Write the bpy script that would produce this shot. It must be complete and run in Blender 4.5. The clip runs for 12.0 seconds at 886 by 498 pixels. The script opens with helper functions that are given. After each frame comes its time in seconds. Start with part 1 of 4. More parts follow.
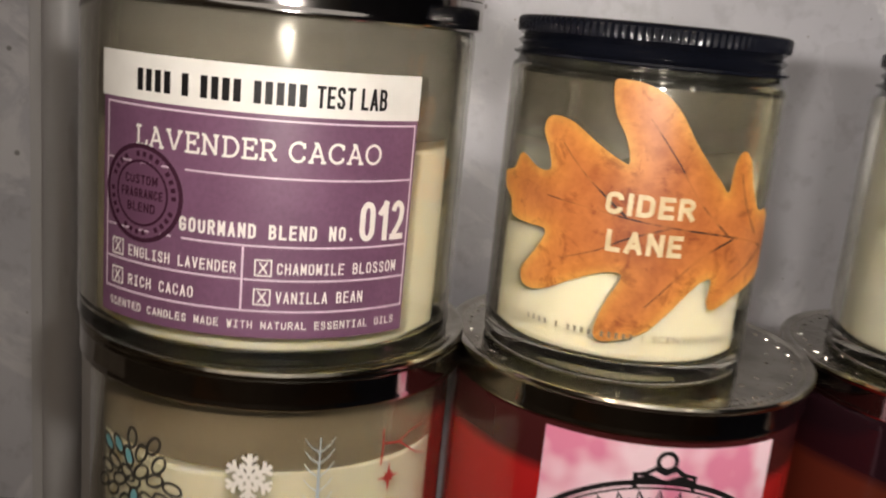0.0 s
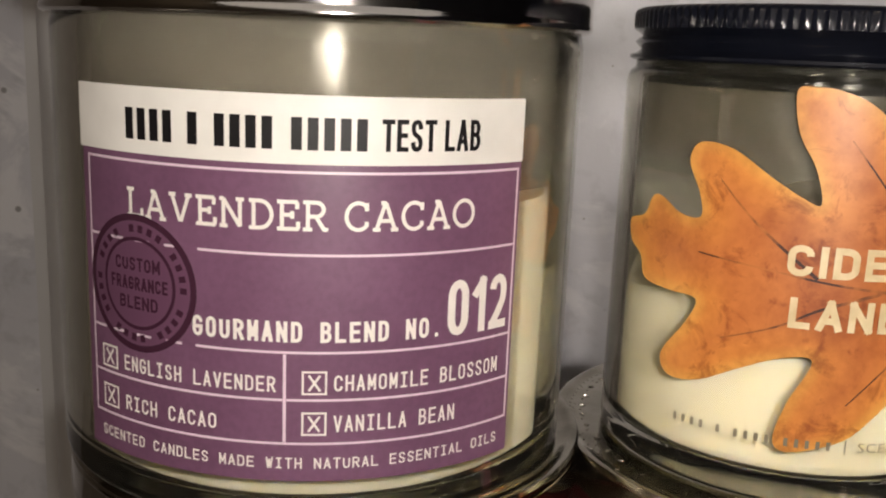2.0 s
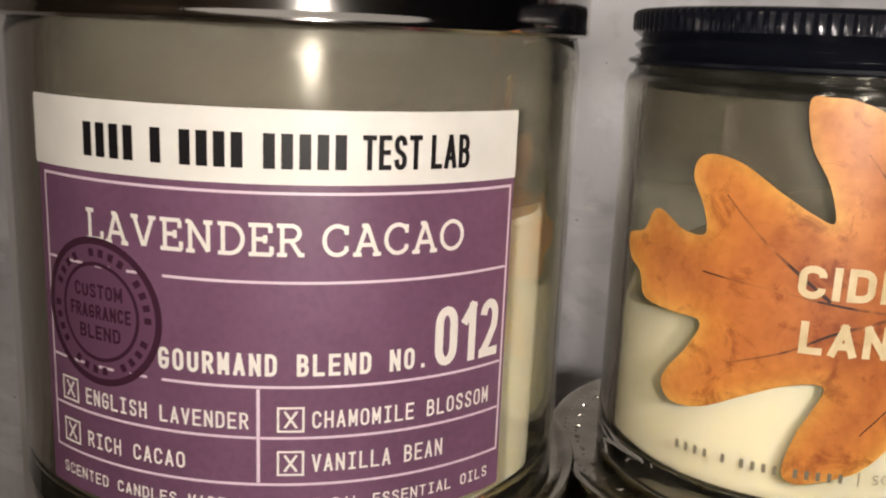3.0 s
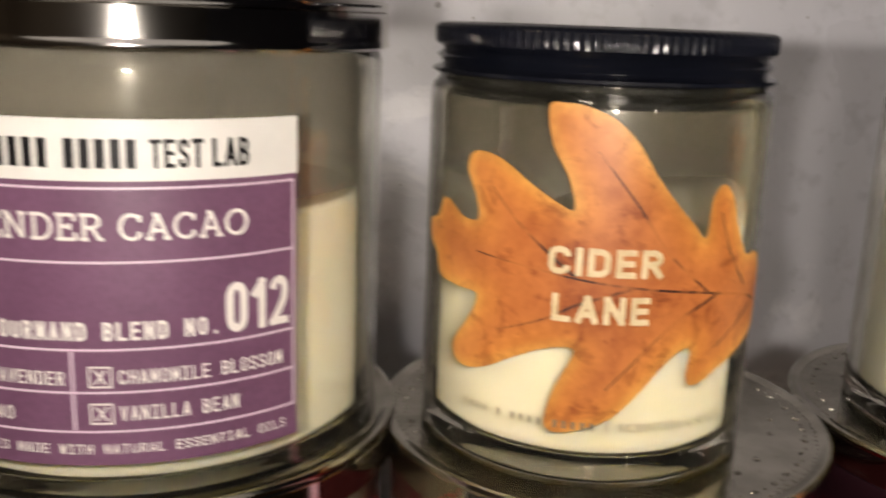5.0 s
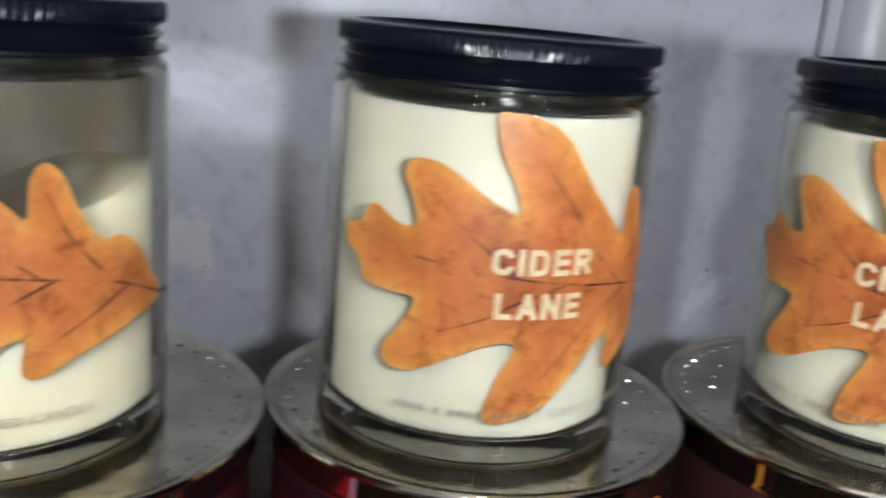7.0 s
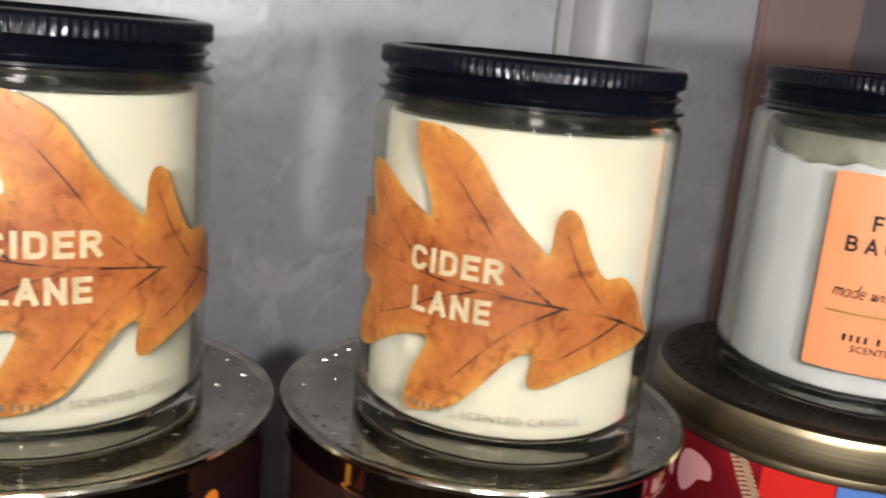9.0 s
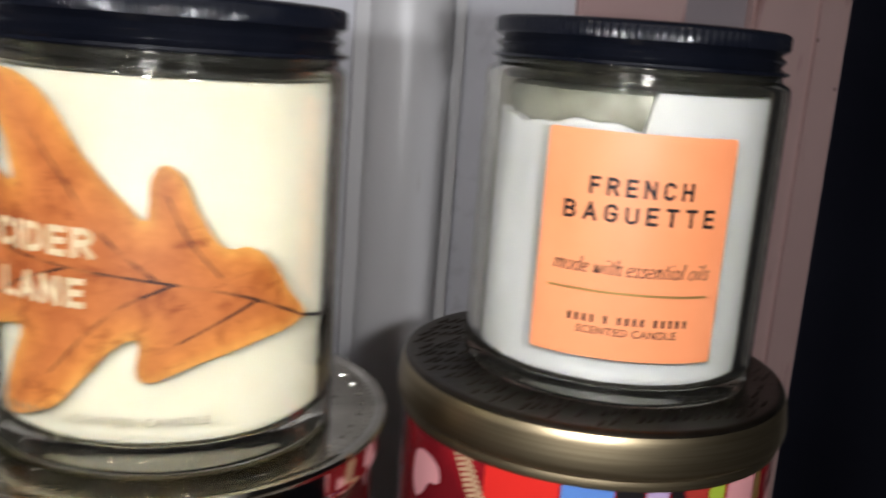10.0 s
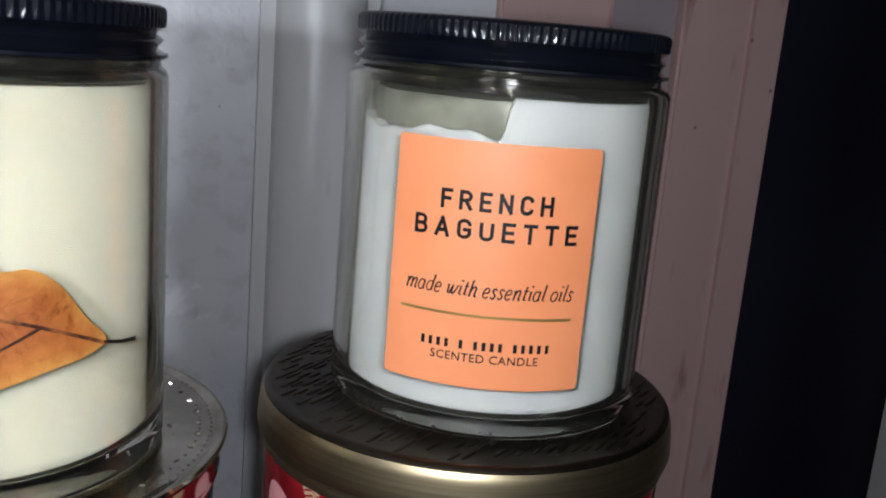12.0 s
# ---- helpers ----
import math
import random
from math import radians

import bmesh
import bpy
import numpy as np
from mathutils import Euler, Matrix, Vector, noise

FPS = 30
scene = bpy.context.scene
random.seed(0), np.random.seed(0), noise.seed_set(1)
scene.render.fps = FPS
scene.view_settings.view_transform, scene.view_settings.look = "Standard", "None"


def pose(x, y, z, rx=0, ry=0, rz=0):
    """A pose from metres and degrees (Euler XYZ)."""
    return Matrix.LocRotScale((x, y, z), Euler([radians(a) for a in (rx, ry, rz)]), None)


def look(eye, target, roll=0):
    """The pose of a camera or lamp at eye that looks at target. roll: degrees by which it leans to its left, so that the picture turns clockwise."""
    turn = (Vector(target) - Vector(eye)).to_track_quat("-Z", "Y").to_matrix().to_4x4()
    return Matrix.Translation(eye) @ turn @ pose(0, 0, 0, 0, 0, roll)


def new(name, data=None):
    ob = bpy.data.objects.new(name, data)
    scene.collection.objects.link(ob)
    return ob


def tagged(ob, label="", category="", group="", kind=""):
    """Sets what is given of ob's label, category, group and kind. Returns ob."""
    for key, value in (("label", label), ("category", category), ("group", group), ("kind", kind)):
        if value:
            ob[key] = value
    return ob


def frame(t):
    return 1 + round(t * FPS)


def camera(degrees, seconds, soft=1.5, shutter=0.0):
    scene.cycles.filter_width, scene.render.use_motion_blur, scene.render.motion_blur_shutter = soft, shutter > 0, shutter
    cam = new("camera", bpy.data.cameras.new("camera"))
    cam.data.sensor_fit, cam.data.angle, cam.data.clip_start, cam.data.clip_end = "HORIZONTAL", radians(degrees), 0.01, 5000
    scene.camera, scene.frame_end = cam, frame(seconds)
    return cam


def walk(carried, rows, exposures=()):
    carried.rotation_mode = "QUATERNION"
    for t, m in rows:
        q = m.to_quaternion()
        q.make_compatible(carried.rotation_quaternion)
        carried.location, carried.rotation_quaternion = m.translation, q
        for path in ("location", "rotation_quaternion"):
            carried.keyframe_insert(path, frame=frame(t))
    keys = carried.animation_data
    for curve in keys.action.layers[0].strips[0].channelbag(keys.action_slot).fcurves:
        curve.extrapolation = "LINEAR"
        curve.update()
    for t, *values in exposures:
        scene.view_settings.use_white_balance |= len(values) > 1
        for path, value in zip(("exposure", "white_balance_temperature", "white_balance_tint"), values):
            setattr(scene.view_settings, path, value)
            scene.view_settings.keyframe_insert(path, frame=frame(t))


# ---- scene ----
cam = camera(50.63, 12.0, soft=2.0, shutter=0.5)
PATH = [
    (0, pose(-0.0624, -0.2615, 0.1758, 76.70, -5.43, -1.20)),
    (0.5, pose(-0.0604, -0.2248, 0.1736, 77.30, -2.76, 0.04)),
    (1, pose(-0.0705, -0.2027, 0.1764, 77.54, -2.34, 0.73)),
    (1.5, pose(-0.0738, -0.1978, 0.1699, 77.49, -2.42, 0.59)),
    (2, pose(-0.0752, -0.1955, 0.1720, 77.81, -2.37, 0.12)),
    (2.5, pose(-0.0744, -0.1859, 0.1708, 77.42, -2.70, -0.73)),
    (2.7, pose(-0.0744, -0.1802, 0.1720, 77.39, -2.55, -0.64)),
    (4.3, pose(-0.0779, -0.2147, 0.1855, 75.94, -1.79, 0.41)),
    (4.5, pose(-0.0669, -0.2115, 0.1865, 75.98, -1.83, 0.92)),
    (5, pose(-0.0386, -0.2095, 0.1823, 76.13, -2.11, -0.95)),
    (5.5, pose(-0.0205, -0.1954, 0.1766, 76.11, -2.77, -3.71)),
    (6, pose(-0.0050, -0.1952, 0.1777, 76.77, -3.47, -5.40)),
    (6.5, pose(0.0273, -0.1958, 0.1776, 76.62, -4.17, -7.81)),
    (7, pose(0.0584, -0.2047, 0.1875, 74.83, -4.90, -9.72)),
    (7.5, pose(0.0927, -0.2078, 0.1903, 74.77, -4.99, -11.59)),
    (7.7, pose(0.1015, -0.2087, 0.1913, 74.54, -5.20, -12.16)),
    (9.3, pose(0.1544, -0.2243, 0.1840, 77.03, -5.28, -14.79)),
    (9.5, pose(0.1670, -0.2279, 0.1825, 77.32, -5.16, -15.10)),
    (10, pose(0.2142, -0.2092, 0.1752, 77.56, -4.27, -17.34)),
    (10.5, pose(0.2418, -0.1953, 0.1737, 77.26, -3.96, -18.60)),
    (11, pose(0.2461, -0.2013, 0.1745, 78.15, -4.04, -18.56)),
    (11.5, pose(0.2491, -0.2023, 0.1778, 77.85, -4.38, -18.23)),
    (12, pose(0.2487, -0.2010, 0.1783, 77.39, -4.69, -18.19)),
]
# end of path
# exposure and white balance drift a little from warm to cool along the row
walk(cam, PATH, [(0, 0.10, 6900, 14), (1.0, 0.03, 6950, 14), (2.5, 0.02, 7000, 14), (4.5, 0.07, 7100, 15), (6.0, 0.15, 6250, 12), (6.5, 0.17, 5450, 8), (7.5, 0.25, 5950, 10), (9.3, 0.26, 6280, 12), (9.6, 0.30, 6230, 12), (10.0, 0.44, 6050, 12), (10.5, 0.22, 5750, 10), (12, 0.09, 5650, 9)])

# ---- light: a night-time room, lit by a small torch held beside the lens, one warm ceiling lamp and an added fill ----
world = bpy.data.worlds.new("night")
scene.world = world
world.use_nodes = True
world.node_tree.nodes["Background"].inputs[0].default_value = (0.9, 0.85, 0.8, 1)
world.node_tree.nodes["Background"].inputs[1].default_value = 0.01


def torch(eye, target, watts, cone=42.0, tall=2.2, size=0.0042):
    """The small lamp beside the lens, as it stands when its beam crosses one of the candles."""
    lamp = bpy.data.lights.new("torch", "SPOT")
    lamp.energy, lamp.shadow_soft_size = watts, size
    lamp.spot_size, lamp.spot_blend = radians(cone), 1.0
    lamp.color = (1.0, 0.965, 0.915)
    ob = new("torch", lamp)
    ob.matrix_world = look(eye, target) @ Matrix.Diagonal((1.0, tall, 1.0, 1.0))
    return ob


# the torch just right of the lens, one station for each candle of the row
torch((-0.062, -0.205, 0.173), (-0.104, 0.0, 0.130), 1.12, 70, size=0.0048)
torch((-0.002, -0.200, 0.177), (0.004, 0.0, 0.130), 1.08, 52, size=0.0070)
torch((0.090, -0.207, 0.187), (0.106, 0.0, 0.130), 1.46, 66, size=0.0060)
torch((0.166, -0.222, 0.184), (0.218, 0.0, 0.130), 1.30, 64, size=0.0070)
torch((0.256, -0.203, 0.177), (0.372, 0.0, 0.130), 1.30, 98, size=0.0048)
# added soft fill that evens out the torches; no real lamp stands here
fill_lamp = bpy.data.lights.new("added_fill", "AREA")
fill_lamp.shape, fill_lamp.size, fill_lamp.size_y, fill_lamp.energy, fill_lamp.color = "ELLIPSE", 1.10, 0.36, 0.42, (1.0, 0.965, 0.915)
fill_ob = new("added_fill", fill_lamp)
fill_ob.matrix_world = look((0.085, -0.560, 0.400), (0.110, 0.05, 0.140))

# ---- materials ----


def material(name, color=(0.5, 0.5, 0.5), rough=0.5, metal=0.0, **more):
    m = bpy.data.materials.new(name)
    m.use_nodes = True
    b = m.node_tree.nodes["Principled BSDF"]
    b.inputs["Base Color"].default_value = (*color, 1)
    b.inputs["Roughness"].default_value = rough
    b.inputs["Metallic"].default_value = metal
    for k, v in more.items():
        b.inputs[k.replace("_", " ")].default_value = v
    return m


def link(m, a, b):
    m.node_tree.links.new(a, b)


def add(m, kind, **values):
    n = m.node_tree.nodes.new(kind)
    for k, v in values.items():
        n.inputs[k.replace("_", " ")].default_value = v
    return n


def principled(m):
    return m.node_tree.nodes["Principled BSDF"]


def mottle(m, c1, c2, scale, lo=0.35, hi=0.65, detail=4.0, stretch=(1, 1, 1), fine=None, bump=0.0, bump_scale=None, rough=None):
    """Two-tone colour by noise in object space, a finer second noise, and a fine relief."""
    co = add(m, "ShaderNodeTexCoord")
    mp = add(m, "ShaderNodeMapping")
    mp.inputs["Scale"].default_value = stretch
    link(m, co.outputs["Object"], mp.inputs["Vector"])
    no = add(m, "ShaderNodeTexNoise", Scale=scale, Detail=detail)
    link(m, mp.outputs[0], no.inputs["Vector"])
    ramp = add(m, "ShaderNodeValToRGB")
    ramp.color_ramp.elements[0].position, ramp.color_ramp.elements[1].position = lo, hi
    ramp.color_ramp.elements[0].color, ramp.color_ramp.elements[1].color = (*c1, 1), (*c2, 1)
    link(m, no.outputs["Fac"], ramp.inputs[0])
    out = ramp.outputs[0]
    if fine:
        n2 = add(m, "ShaderNodeTexNoise", Scale=fine[0], Detail=3.0)
        link(m, mp.outputs[0], n2.inputs["Vector"])
        r2 = add(m, "ShaderNodeValToRGB")
        r2.color_ramp.elements[0].position, r2.color_ramp.elements[1].position = fine[2], fine[3]
        r2.color_ramp.elements[0].color, r2.color_ramp.elements[1].color = (*fine[1], 1), (1, 1, 1, 1)
        link(m, n2.outputs["Fac"], r2.inputs[0])
        mx = add(m, "ShaderNodeMixRGB")
        mx.blend_type = "MULTIPLY"
        mx.inputs[0].default_value = 1
        link(m, out, mx.inputs[1])
        link(m, r2.outputs[0], mx.inputs[2])
        out = mx.outputs[0]
    link(m, out, principled(m).inputs["Base Color"])
    if bump:
        n3 = add(m, "ShaderNodeTexNoise", Scale=bump_scale or scale * 4, Detail=4.0)
        link(m, mp.outputs[0], n3.inputs["Vector"])
        bp = add(m, "ShaderNodeBump", Strength=bump, Distance=0.001)
        link(m, n3.outputs["Fac"], bp.inputs["Height"])
        link(m, bp.outputs[0], principled(m).inputs["Normal"])
    if rough:
        rr = add(m, "ShaderNodeMapRange", To_Min=rough[0], To_Max=rough[1])
        link(m, no.outputs["Fac"], rr.inputs[0])
        link(m, rr.outputs[0], principled(m).inputs["Roughness"])
    return m


GLASS = material("clear_glass", (0.755, 0.738, 0.645), 0.0, 0.0, Transmission_Weight=0.993, IOR=1.47)
WAX = mottle(material("cream_wax", rough=0.5, Subsurface_Weight=0.45, Subsurface_Scale=1.0, Subsurface_Radius=(0.006, 0.005, 0.003)), (0.60, 0.57, 0.46), (0.655, 0.625, 0.51), 40, bump=0.15, bump_scale=120)
WAX_FULL = mottle(material("ivory_wax", rough=0.5, Subsurface_Weight=0.45, Subsurface_Scale=1.0, Subsurface_Radius=(0.006, 0.005, 0.0035)), (0.555, 0.546, 0.480), (0.605, 0.596, 0.53), 40, bump=0.15, bump_scale=120)
WAX_COOL = mottle(material("white_wax", rough=0.5, Subsurface_Weight=0.45, Subsurface_Scale=1.0, Subsurface_Radius=(0.005, 0.005, 0.004)), (0.475, 0.50, 0.555), (0.535, 0.56, 0.615), 40, bump=0.3, bump_scale=150)
# recessed core coloured darker grey than the white wax in front
WAX_CORE = mottle(material("dull_grey_wax", rough=0.35), (0.13, 0.135, 0.115), (0.27, 0.275, 0.25), 90, bump=0.6, bump_scale=130)
# added tint that dims the empty glass; its gloss imitates torch bloom
TONE_FILM = mottle(material("brown_tone_film", rough=0.3, Alpha=0.5, Specular_IOR_Level=0.6), (0.140, 0.128, 0.114), (0.200, 0.185, 0.166), 45, rough=(0.10, 0.20))


def fading_tone(name, z0, z1):
    """A film tone that thins out from the height z1 down to z0, with an uneven edge."""
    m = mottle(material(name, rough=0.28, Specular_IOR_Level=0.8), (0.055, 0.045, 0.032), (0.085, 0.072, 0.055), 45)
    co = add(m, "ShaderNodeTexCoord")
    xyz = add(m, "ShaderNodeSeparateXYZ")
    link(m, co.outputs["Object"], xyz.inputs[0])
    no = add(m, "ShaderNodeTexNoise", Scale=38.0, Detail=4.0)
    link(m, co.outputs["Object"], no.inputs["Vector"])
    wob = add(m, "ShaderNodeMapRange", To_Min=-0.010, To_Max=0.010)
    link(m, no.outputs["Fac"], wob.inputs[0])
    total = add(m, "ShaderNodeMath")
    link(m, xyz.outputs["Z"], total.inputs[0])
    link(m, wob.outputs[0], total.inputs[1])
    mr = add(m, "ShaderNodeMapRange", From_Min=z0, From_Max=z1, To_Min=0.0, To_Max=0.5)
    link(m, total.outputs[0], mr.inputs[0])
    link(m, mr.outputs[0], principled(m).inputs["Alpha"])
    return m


# dimness of the poorly lit upper wax, put into this beige film
SHADE_WARM = mottle(material("warm_shade_film", rough=0.2, Alpha=0.6, Specular_IOR_Level=0.5), (0.16, 0.122, 0.078), (0.23, 0.18, 0.122), 40, rough=(0.14, 0.26))
TONE_FADE = fading_tone("brown_tone_haze", 0.052, 0.068)
LINER = material("black_rubber_seal", (0.005, 0.005, 0.004), 0.10, Specular_IOR_Level=0.25)
BLACK_METAL = mottle(material("black_lid_enamel", rough=0.3, Specular_IOR_Level=0.36), (0.004, 0.005, 0.009), (0.008, 0.009, 0.014), 60, rough=(0.13, 0.22))
CHROME = mottle(material("dark_chrome", metal=1.0), (0.50, 0.48, 0.45), (0.60, 0.58, 0.55), 50, rough=(0.05, 0.13))
PEWTER = mottle(material("pewter", metal=1.0), (0.28, 0.255, 0.21), (0.42, 0.39, 0.33), 90, rough=(0.07, 0.19), bump=0.14, bump_scale=180)
BRASS = mottle(material("brushed_brass", metal=1.0), (0.34, 0.275, 0.165), (0.43, 0.355, 0.225), 30, stretch=(1, 1, 60), rough=(0.32, 0.44))
BRONZE = mottle(material("dark_bronze", metal=1.0), (0.050, 0.042, 0.033), (0.085, 0.071, 0.056), 60, rough=(0.34, 0.48), bump=0.1, bump_scale=300)
WHITE_INK = material("white_ink", (0.80, 0.76, 0.70), 0.45)
LINE_INK = material("pale_lilac_ink", (0.72, 0.58, 0.66), 0.45)
CREAM_INK = mottle(material("cream_ink", rough=0.5), (0.58, 0.45, 0.25), (0.72, 0.59, 0.37), 260)
BLACK_INK = material("black_ink", (0.009, 0.008, 0.009), 0.45, Specular_IOR_Level=0.25)
GREY_INK = material("grey_ink", (0.18, 0.16, 0.115), 0.5)
WHITE_PAPER = mottle(material("white_label_paper", rough=0.5), (0.74, 0.72, 0.67), (0.80, 0.78, 0.73), 120)
PURPLE_PAPER = mottle(material("purple_label_paper", rough=0.42), (0.155, 0.070, 0.125), (0.185, 0.086, 0.150), 70, fine=(900, (0.9, 0.9, 0.9), 0.35, 0.6))
SEAL = material("embossed_plum_seal", (0.055, 0.020, 0.036), 0.22)
ORANGE_PAPER = mottle(material("orange_label_paper", rough=0.5), (0.86, 0.29, 0.115), (0.90, 0.32, 0.135), 60)
GOLD_INK = material("gold_foil", (0.72, 0.45, 0.15), 0.32, 0.75)
VEIN = mottle(material("leaf_vein_ink", rough=0.5), (0.050, 0.016, 0.009), (0.46, 0.15, 0.038), 120, 0.43, 0.57)


def two_tone_glass(name, dark, wax, level):
    """Opaque glass colour, dark above an uneven level and brighter below it."""
    m = material(name, rough=0.08)
    co = add(m, "ShaderNodeTexCoord")
    xyz = add(m, "ShaderNodeSeparateXYZ")
    link(m, co.outputs["Object"], xyz.inputs[0])
    no = add(m, "ShaderNodeTexNoise", Scale=24.0, Detail=3.0)
    link(m, co.outputs["Object"], no.inputs["Vector"])
    wob = add(m, "ShaderNodeMapRange", To_Min=-0.0025, To_Max=0.0025)
    link(m, no.outputs["Fac"], wob.inputs[0])
    total = add(m, "ShaderNodeMath")
    link(m, xyz.outputs["Z"], total.inputs[0])
    link(m, wob.outputs[0], total.inputs[1])
    f = add(m, "ShaderNodeMapRange", From_Min=level - 0.002, From_Max=level + 0.002)
    link(m, total.outputs[0], f.inputs[0])
    mx = add(m, "ShaderNodeMixRGB")
    link(m, f.outputs[0], mx.inputs[0])
    mx.inputs[1].default_value, mx.inputs[2].default_value = (*wax, 1), (*dark, 1)
    link(m, mx.outputs[0], principled(m).inputs["Base Color"])
    return m


RED_GLASS = two_tone_glass("red_glass_dark_above", (0.045, 0.009, 0.009), (0.36, 0.014, 0.014), 0.0685)
PLUM_GLASS = two_tone_glass("plum_glass_dark_above", (0.018, 0.006, 0.009), (0.11, 0.022, 0.012), 0.0640)
BROWN_GLASS = two_tone_glass("brown_glass_dark_above", (0.030, 0.012, 0.010), (0.055, 0.018, 0.012), 0.0640)
BERRY_GLASS = mottle(material("red_berry_wrap", rough=0.12), (0.36, 0.014, 0.020), (0.15, 0.008, 0.012), 40)
PINK_PAPER = mottle(material("pink_watercolour_paper", rough=0.5), (0.70, 0.22, 0.34), (0.86, 0.62, 0.68), 60, 0.4, 0.6, detail=2.0)
TEAL = material("teal_jewel_print", (0.16, 0.42, 0.46), 0.3)
TWIG = material("dark_twig_print", (0.03, 0.028, 0.024), 0.5)
FROST = material("frost_blue_print", (0.35, 0.42, 0.46), 0.5)
RED_INK = material("red_ink", (0.38, 0.035, 0.025), 0.4)
PINK_INK = material("pink_shine_print", (0.72, 0.33, 0.34), 0.4)
BLUE_INK = material("blue_print", (0.10, 0.22, 0.55), 0.4)
ROPE_INK = material("tan_rope_print", (0.50, 0.34, 0.20), 0.5)
RED_PATCH = material("bright_red_print", (0.66, 0.025, 0.018), 0.3)
LILAC_INK = material("lilac_print", (0.42, 0.32, 0.50), 0.4)
LIME_INK = material("lime_print", (0.35, 0.45, 0.04), 0.4)
ORANGE_INK = mottle(material("orange_flame_print", rough=0.3), (0.75, 0.22, 0.02), (0.85, 0.40, 0.06), 80)
WALL_PAINT = mottle(material("grey_gloss_wall_paint", rough=0.4), (0.56, 0.565, 0.61), (0.65, 0.655, 0.70), 9,
                    fine=(120, (0.86, 0.86, 0.86), 0.28, 0.46), bump=0.6, bump_scale=70, rough=(0.20, 0.44))
TRIM_PAINT = mottle(material("white_trim_paint", rough=0.35), (0.53, 0.53, 0.54), (0.60, 0.60, 0.61), 14, stretch=(1, 1, 0.2),
                    fine=(70, (0.75, 0.72, 0.70), 0.2, 0.34), bump=0.25, bump_scale=60)
# pink cast of light off nearby candles, put into the trim's colour
PINK_CAST_TRIM = mottle(material("pink_cast_trim", rough=0.45), (0.46, 0.315, 0.305), (0.54, 0.385, 0.372), 12, stretch=(1, 1, 0.25),
                   fine=(80, (0.62, 0.50, 0.48), 0.22, 0.36), bump=0.4, bump_scale=70)
# strip coloured darker and greyer than the boards beside it
MAUVE_STRIP = mottle(material("mauve_grey_strip", rough=0.45), (0.27, 0.235, 0.255), (0.33, 0.29, 0.31), 12, stretch=(1, 1, 0.25),
                     fine=(80, (0.7, 0.64, 0.64), 0.22, 0.36), bump=0.35, bump_scale=70)
# darkness of the unlit room beyond the trim, put into the wall colour
UNLIT_WALL = mottle(material("unlit_wall_blue", rough=0.7), (0.050, 0.060, 0.112), (0.066, 0.078, 0.138), 3)
SHELF_PAINT = mottle(material("shelf_paint", rough=0.5), (0.22, 0.20, 0.18), (0.30, 0.28, 0.25), 12, bump=0.2, bump_scale=60)
ROOM_PAINT = mottle(material("room_paint", rough=0.8), (0.16, 0.14, 0.12), (0.20, 0.18, 0.155), 2)
CEILING_PAINT = mottle(material("ceiling_paint", rough=0.85), (0.45, 0.43, 0.40), (0.5, 0.48, 0.45), 2)
FLOOR_WOOD = mottle(material("floor_wood", rough=0.5), (0.10, 0.055, 0.03), (0.17, 0.10, 0.055), 4, stretch=(1, 12, 1))


def specks(m, scale, size, dark):
    """Sparse dark specks over a finished colour."""
    b = principled(m).inputs["Base Color"]
    src = b.links[0].from_socket
    co = add(m, "ShaderNodeTexCoord")
    vo = add(m, "ShaderNodeTexVoronoi", Scale=scale)
    link(m, co.outputs["Object"], vo.inputs["Vector"])
    lt = add(m, "ShaderNodeMapRange", From_Min=size * 0.6, From_Max=size, To_Min=0.75, To_Max=0.0)
    link(m, vo.outputs["Distance"], lt.inputs[0])
    mx = add(m, "ShaderNodeMixRGB")
    link(m, lt.outputs[0], mx.inputs[0])
    link(m, src, mx.inputs[1])
    mx.inputs[2].default_value = (*dark, 1)
    link(m, mx.outputs[0], b)



def glints(m, scale, lo, hi, pale):
    """Sparse paler ragged patches, lamp glints on gloss paint put into a finished colour."""
    b = principled(m).inputs["Base Color"]
    src = b.links[0].from_socket
    co = add(m, "ShaderNodeTexCoord")
    no = add(m, "ShaderNodeTexNoise", Scale=scale, Detail=6.0, Roughness=0.62, Distortion=0.9)
    link(m, co.outputs["Object"], no.inputs["Vector"])
    mr = add(m, "ShaderNodeMapRange", From_Min=lo, From_Max=hi, To_Min=0.0, To_Max=0.7)
    link(m, no.outputs["Fac"], mr.inputs[0])
    mx = add(m, "ShaderNodeMixRGB")
    link(m, mr.outputs[0], mx.inputs[0])
    link(m, src, mx.inputs[1])
    mx.inputs[2].default_value = (*pale, 1)
    link(m, mx.outputs[0], b)


glints(WALL_PAINT, 18, 0.57, 0.63, (0.80, 0.80, 0.83))
specks(WALL_PAINT, 34, 0.055, (0.16, 0.15, 0.15))
specks(WALL_PAINT, 71, 0.050, (0.30, 0.29, 0.29))
specks(PINK_CAST_TRIM, 44, 0.055, (0.16, 0.10, 0.09))


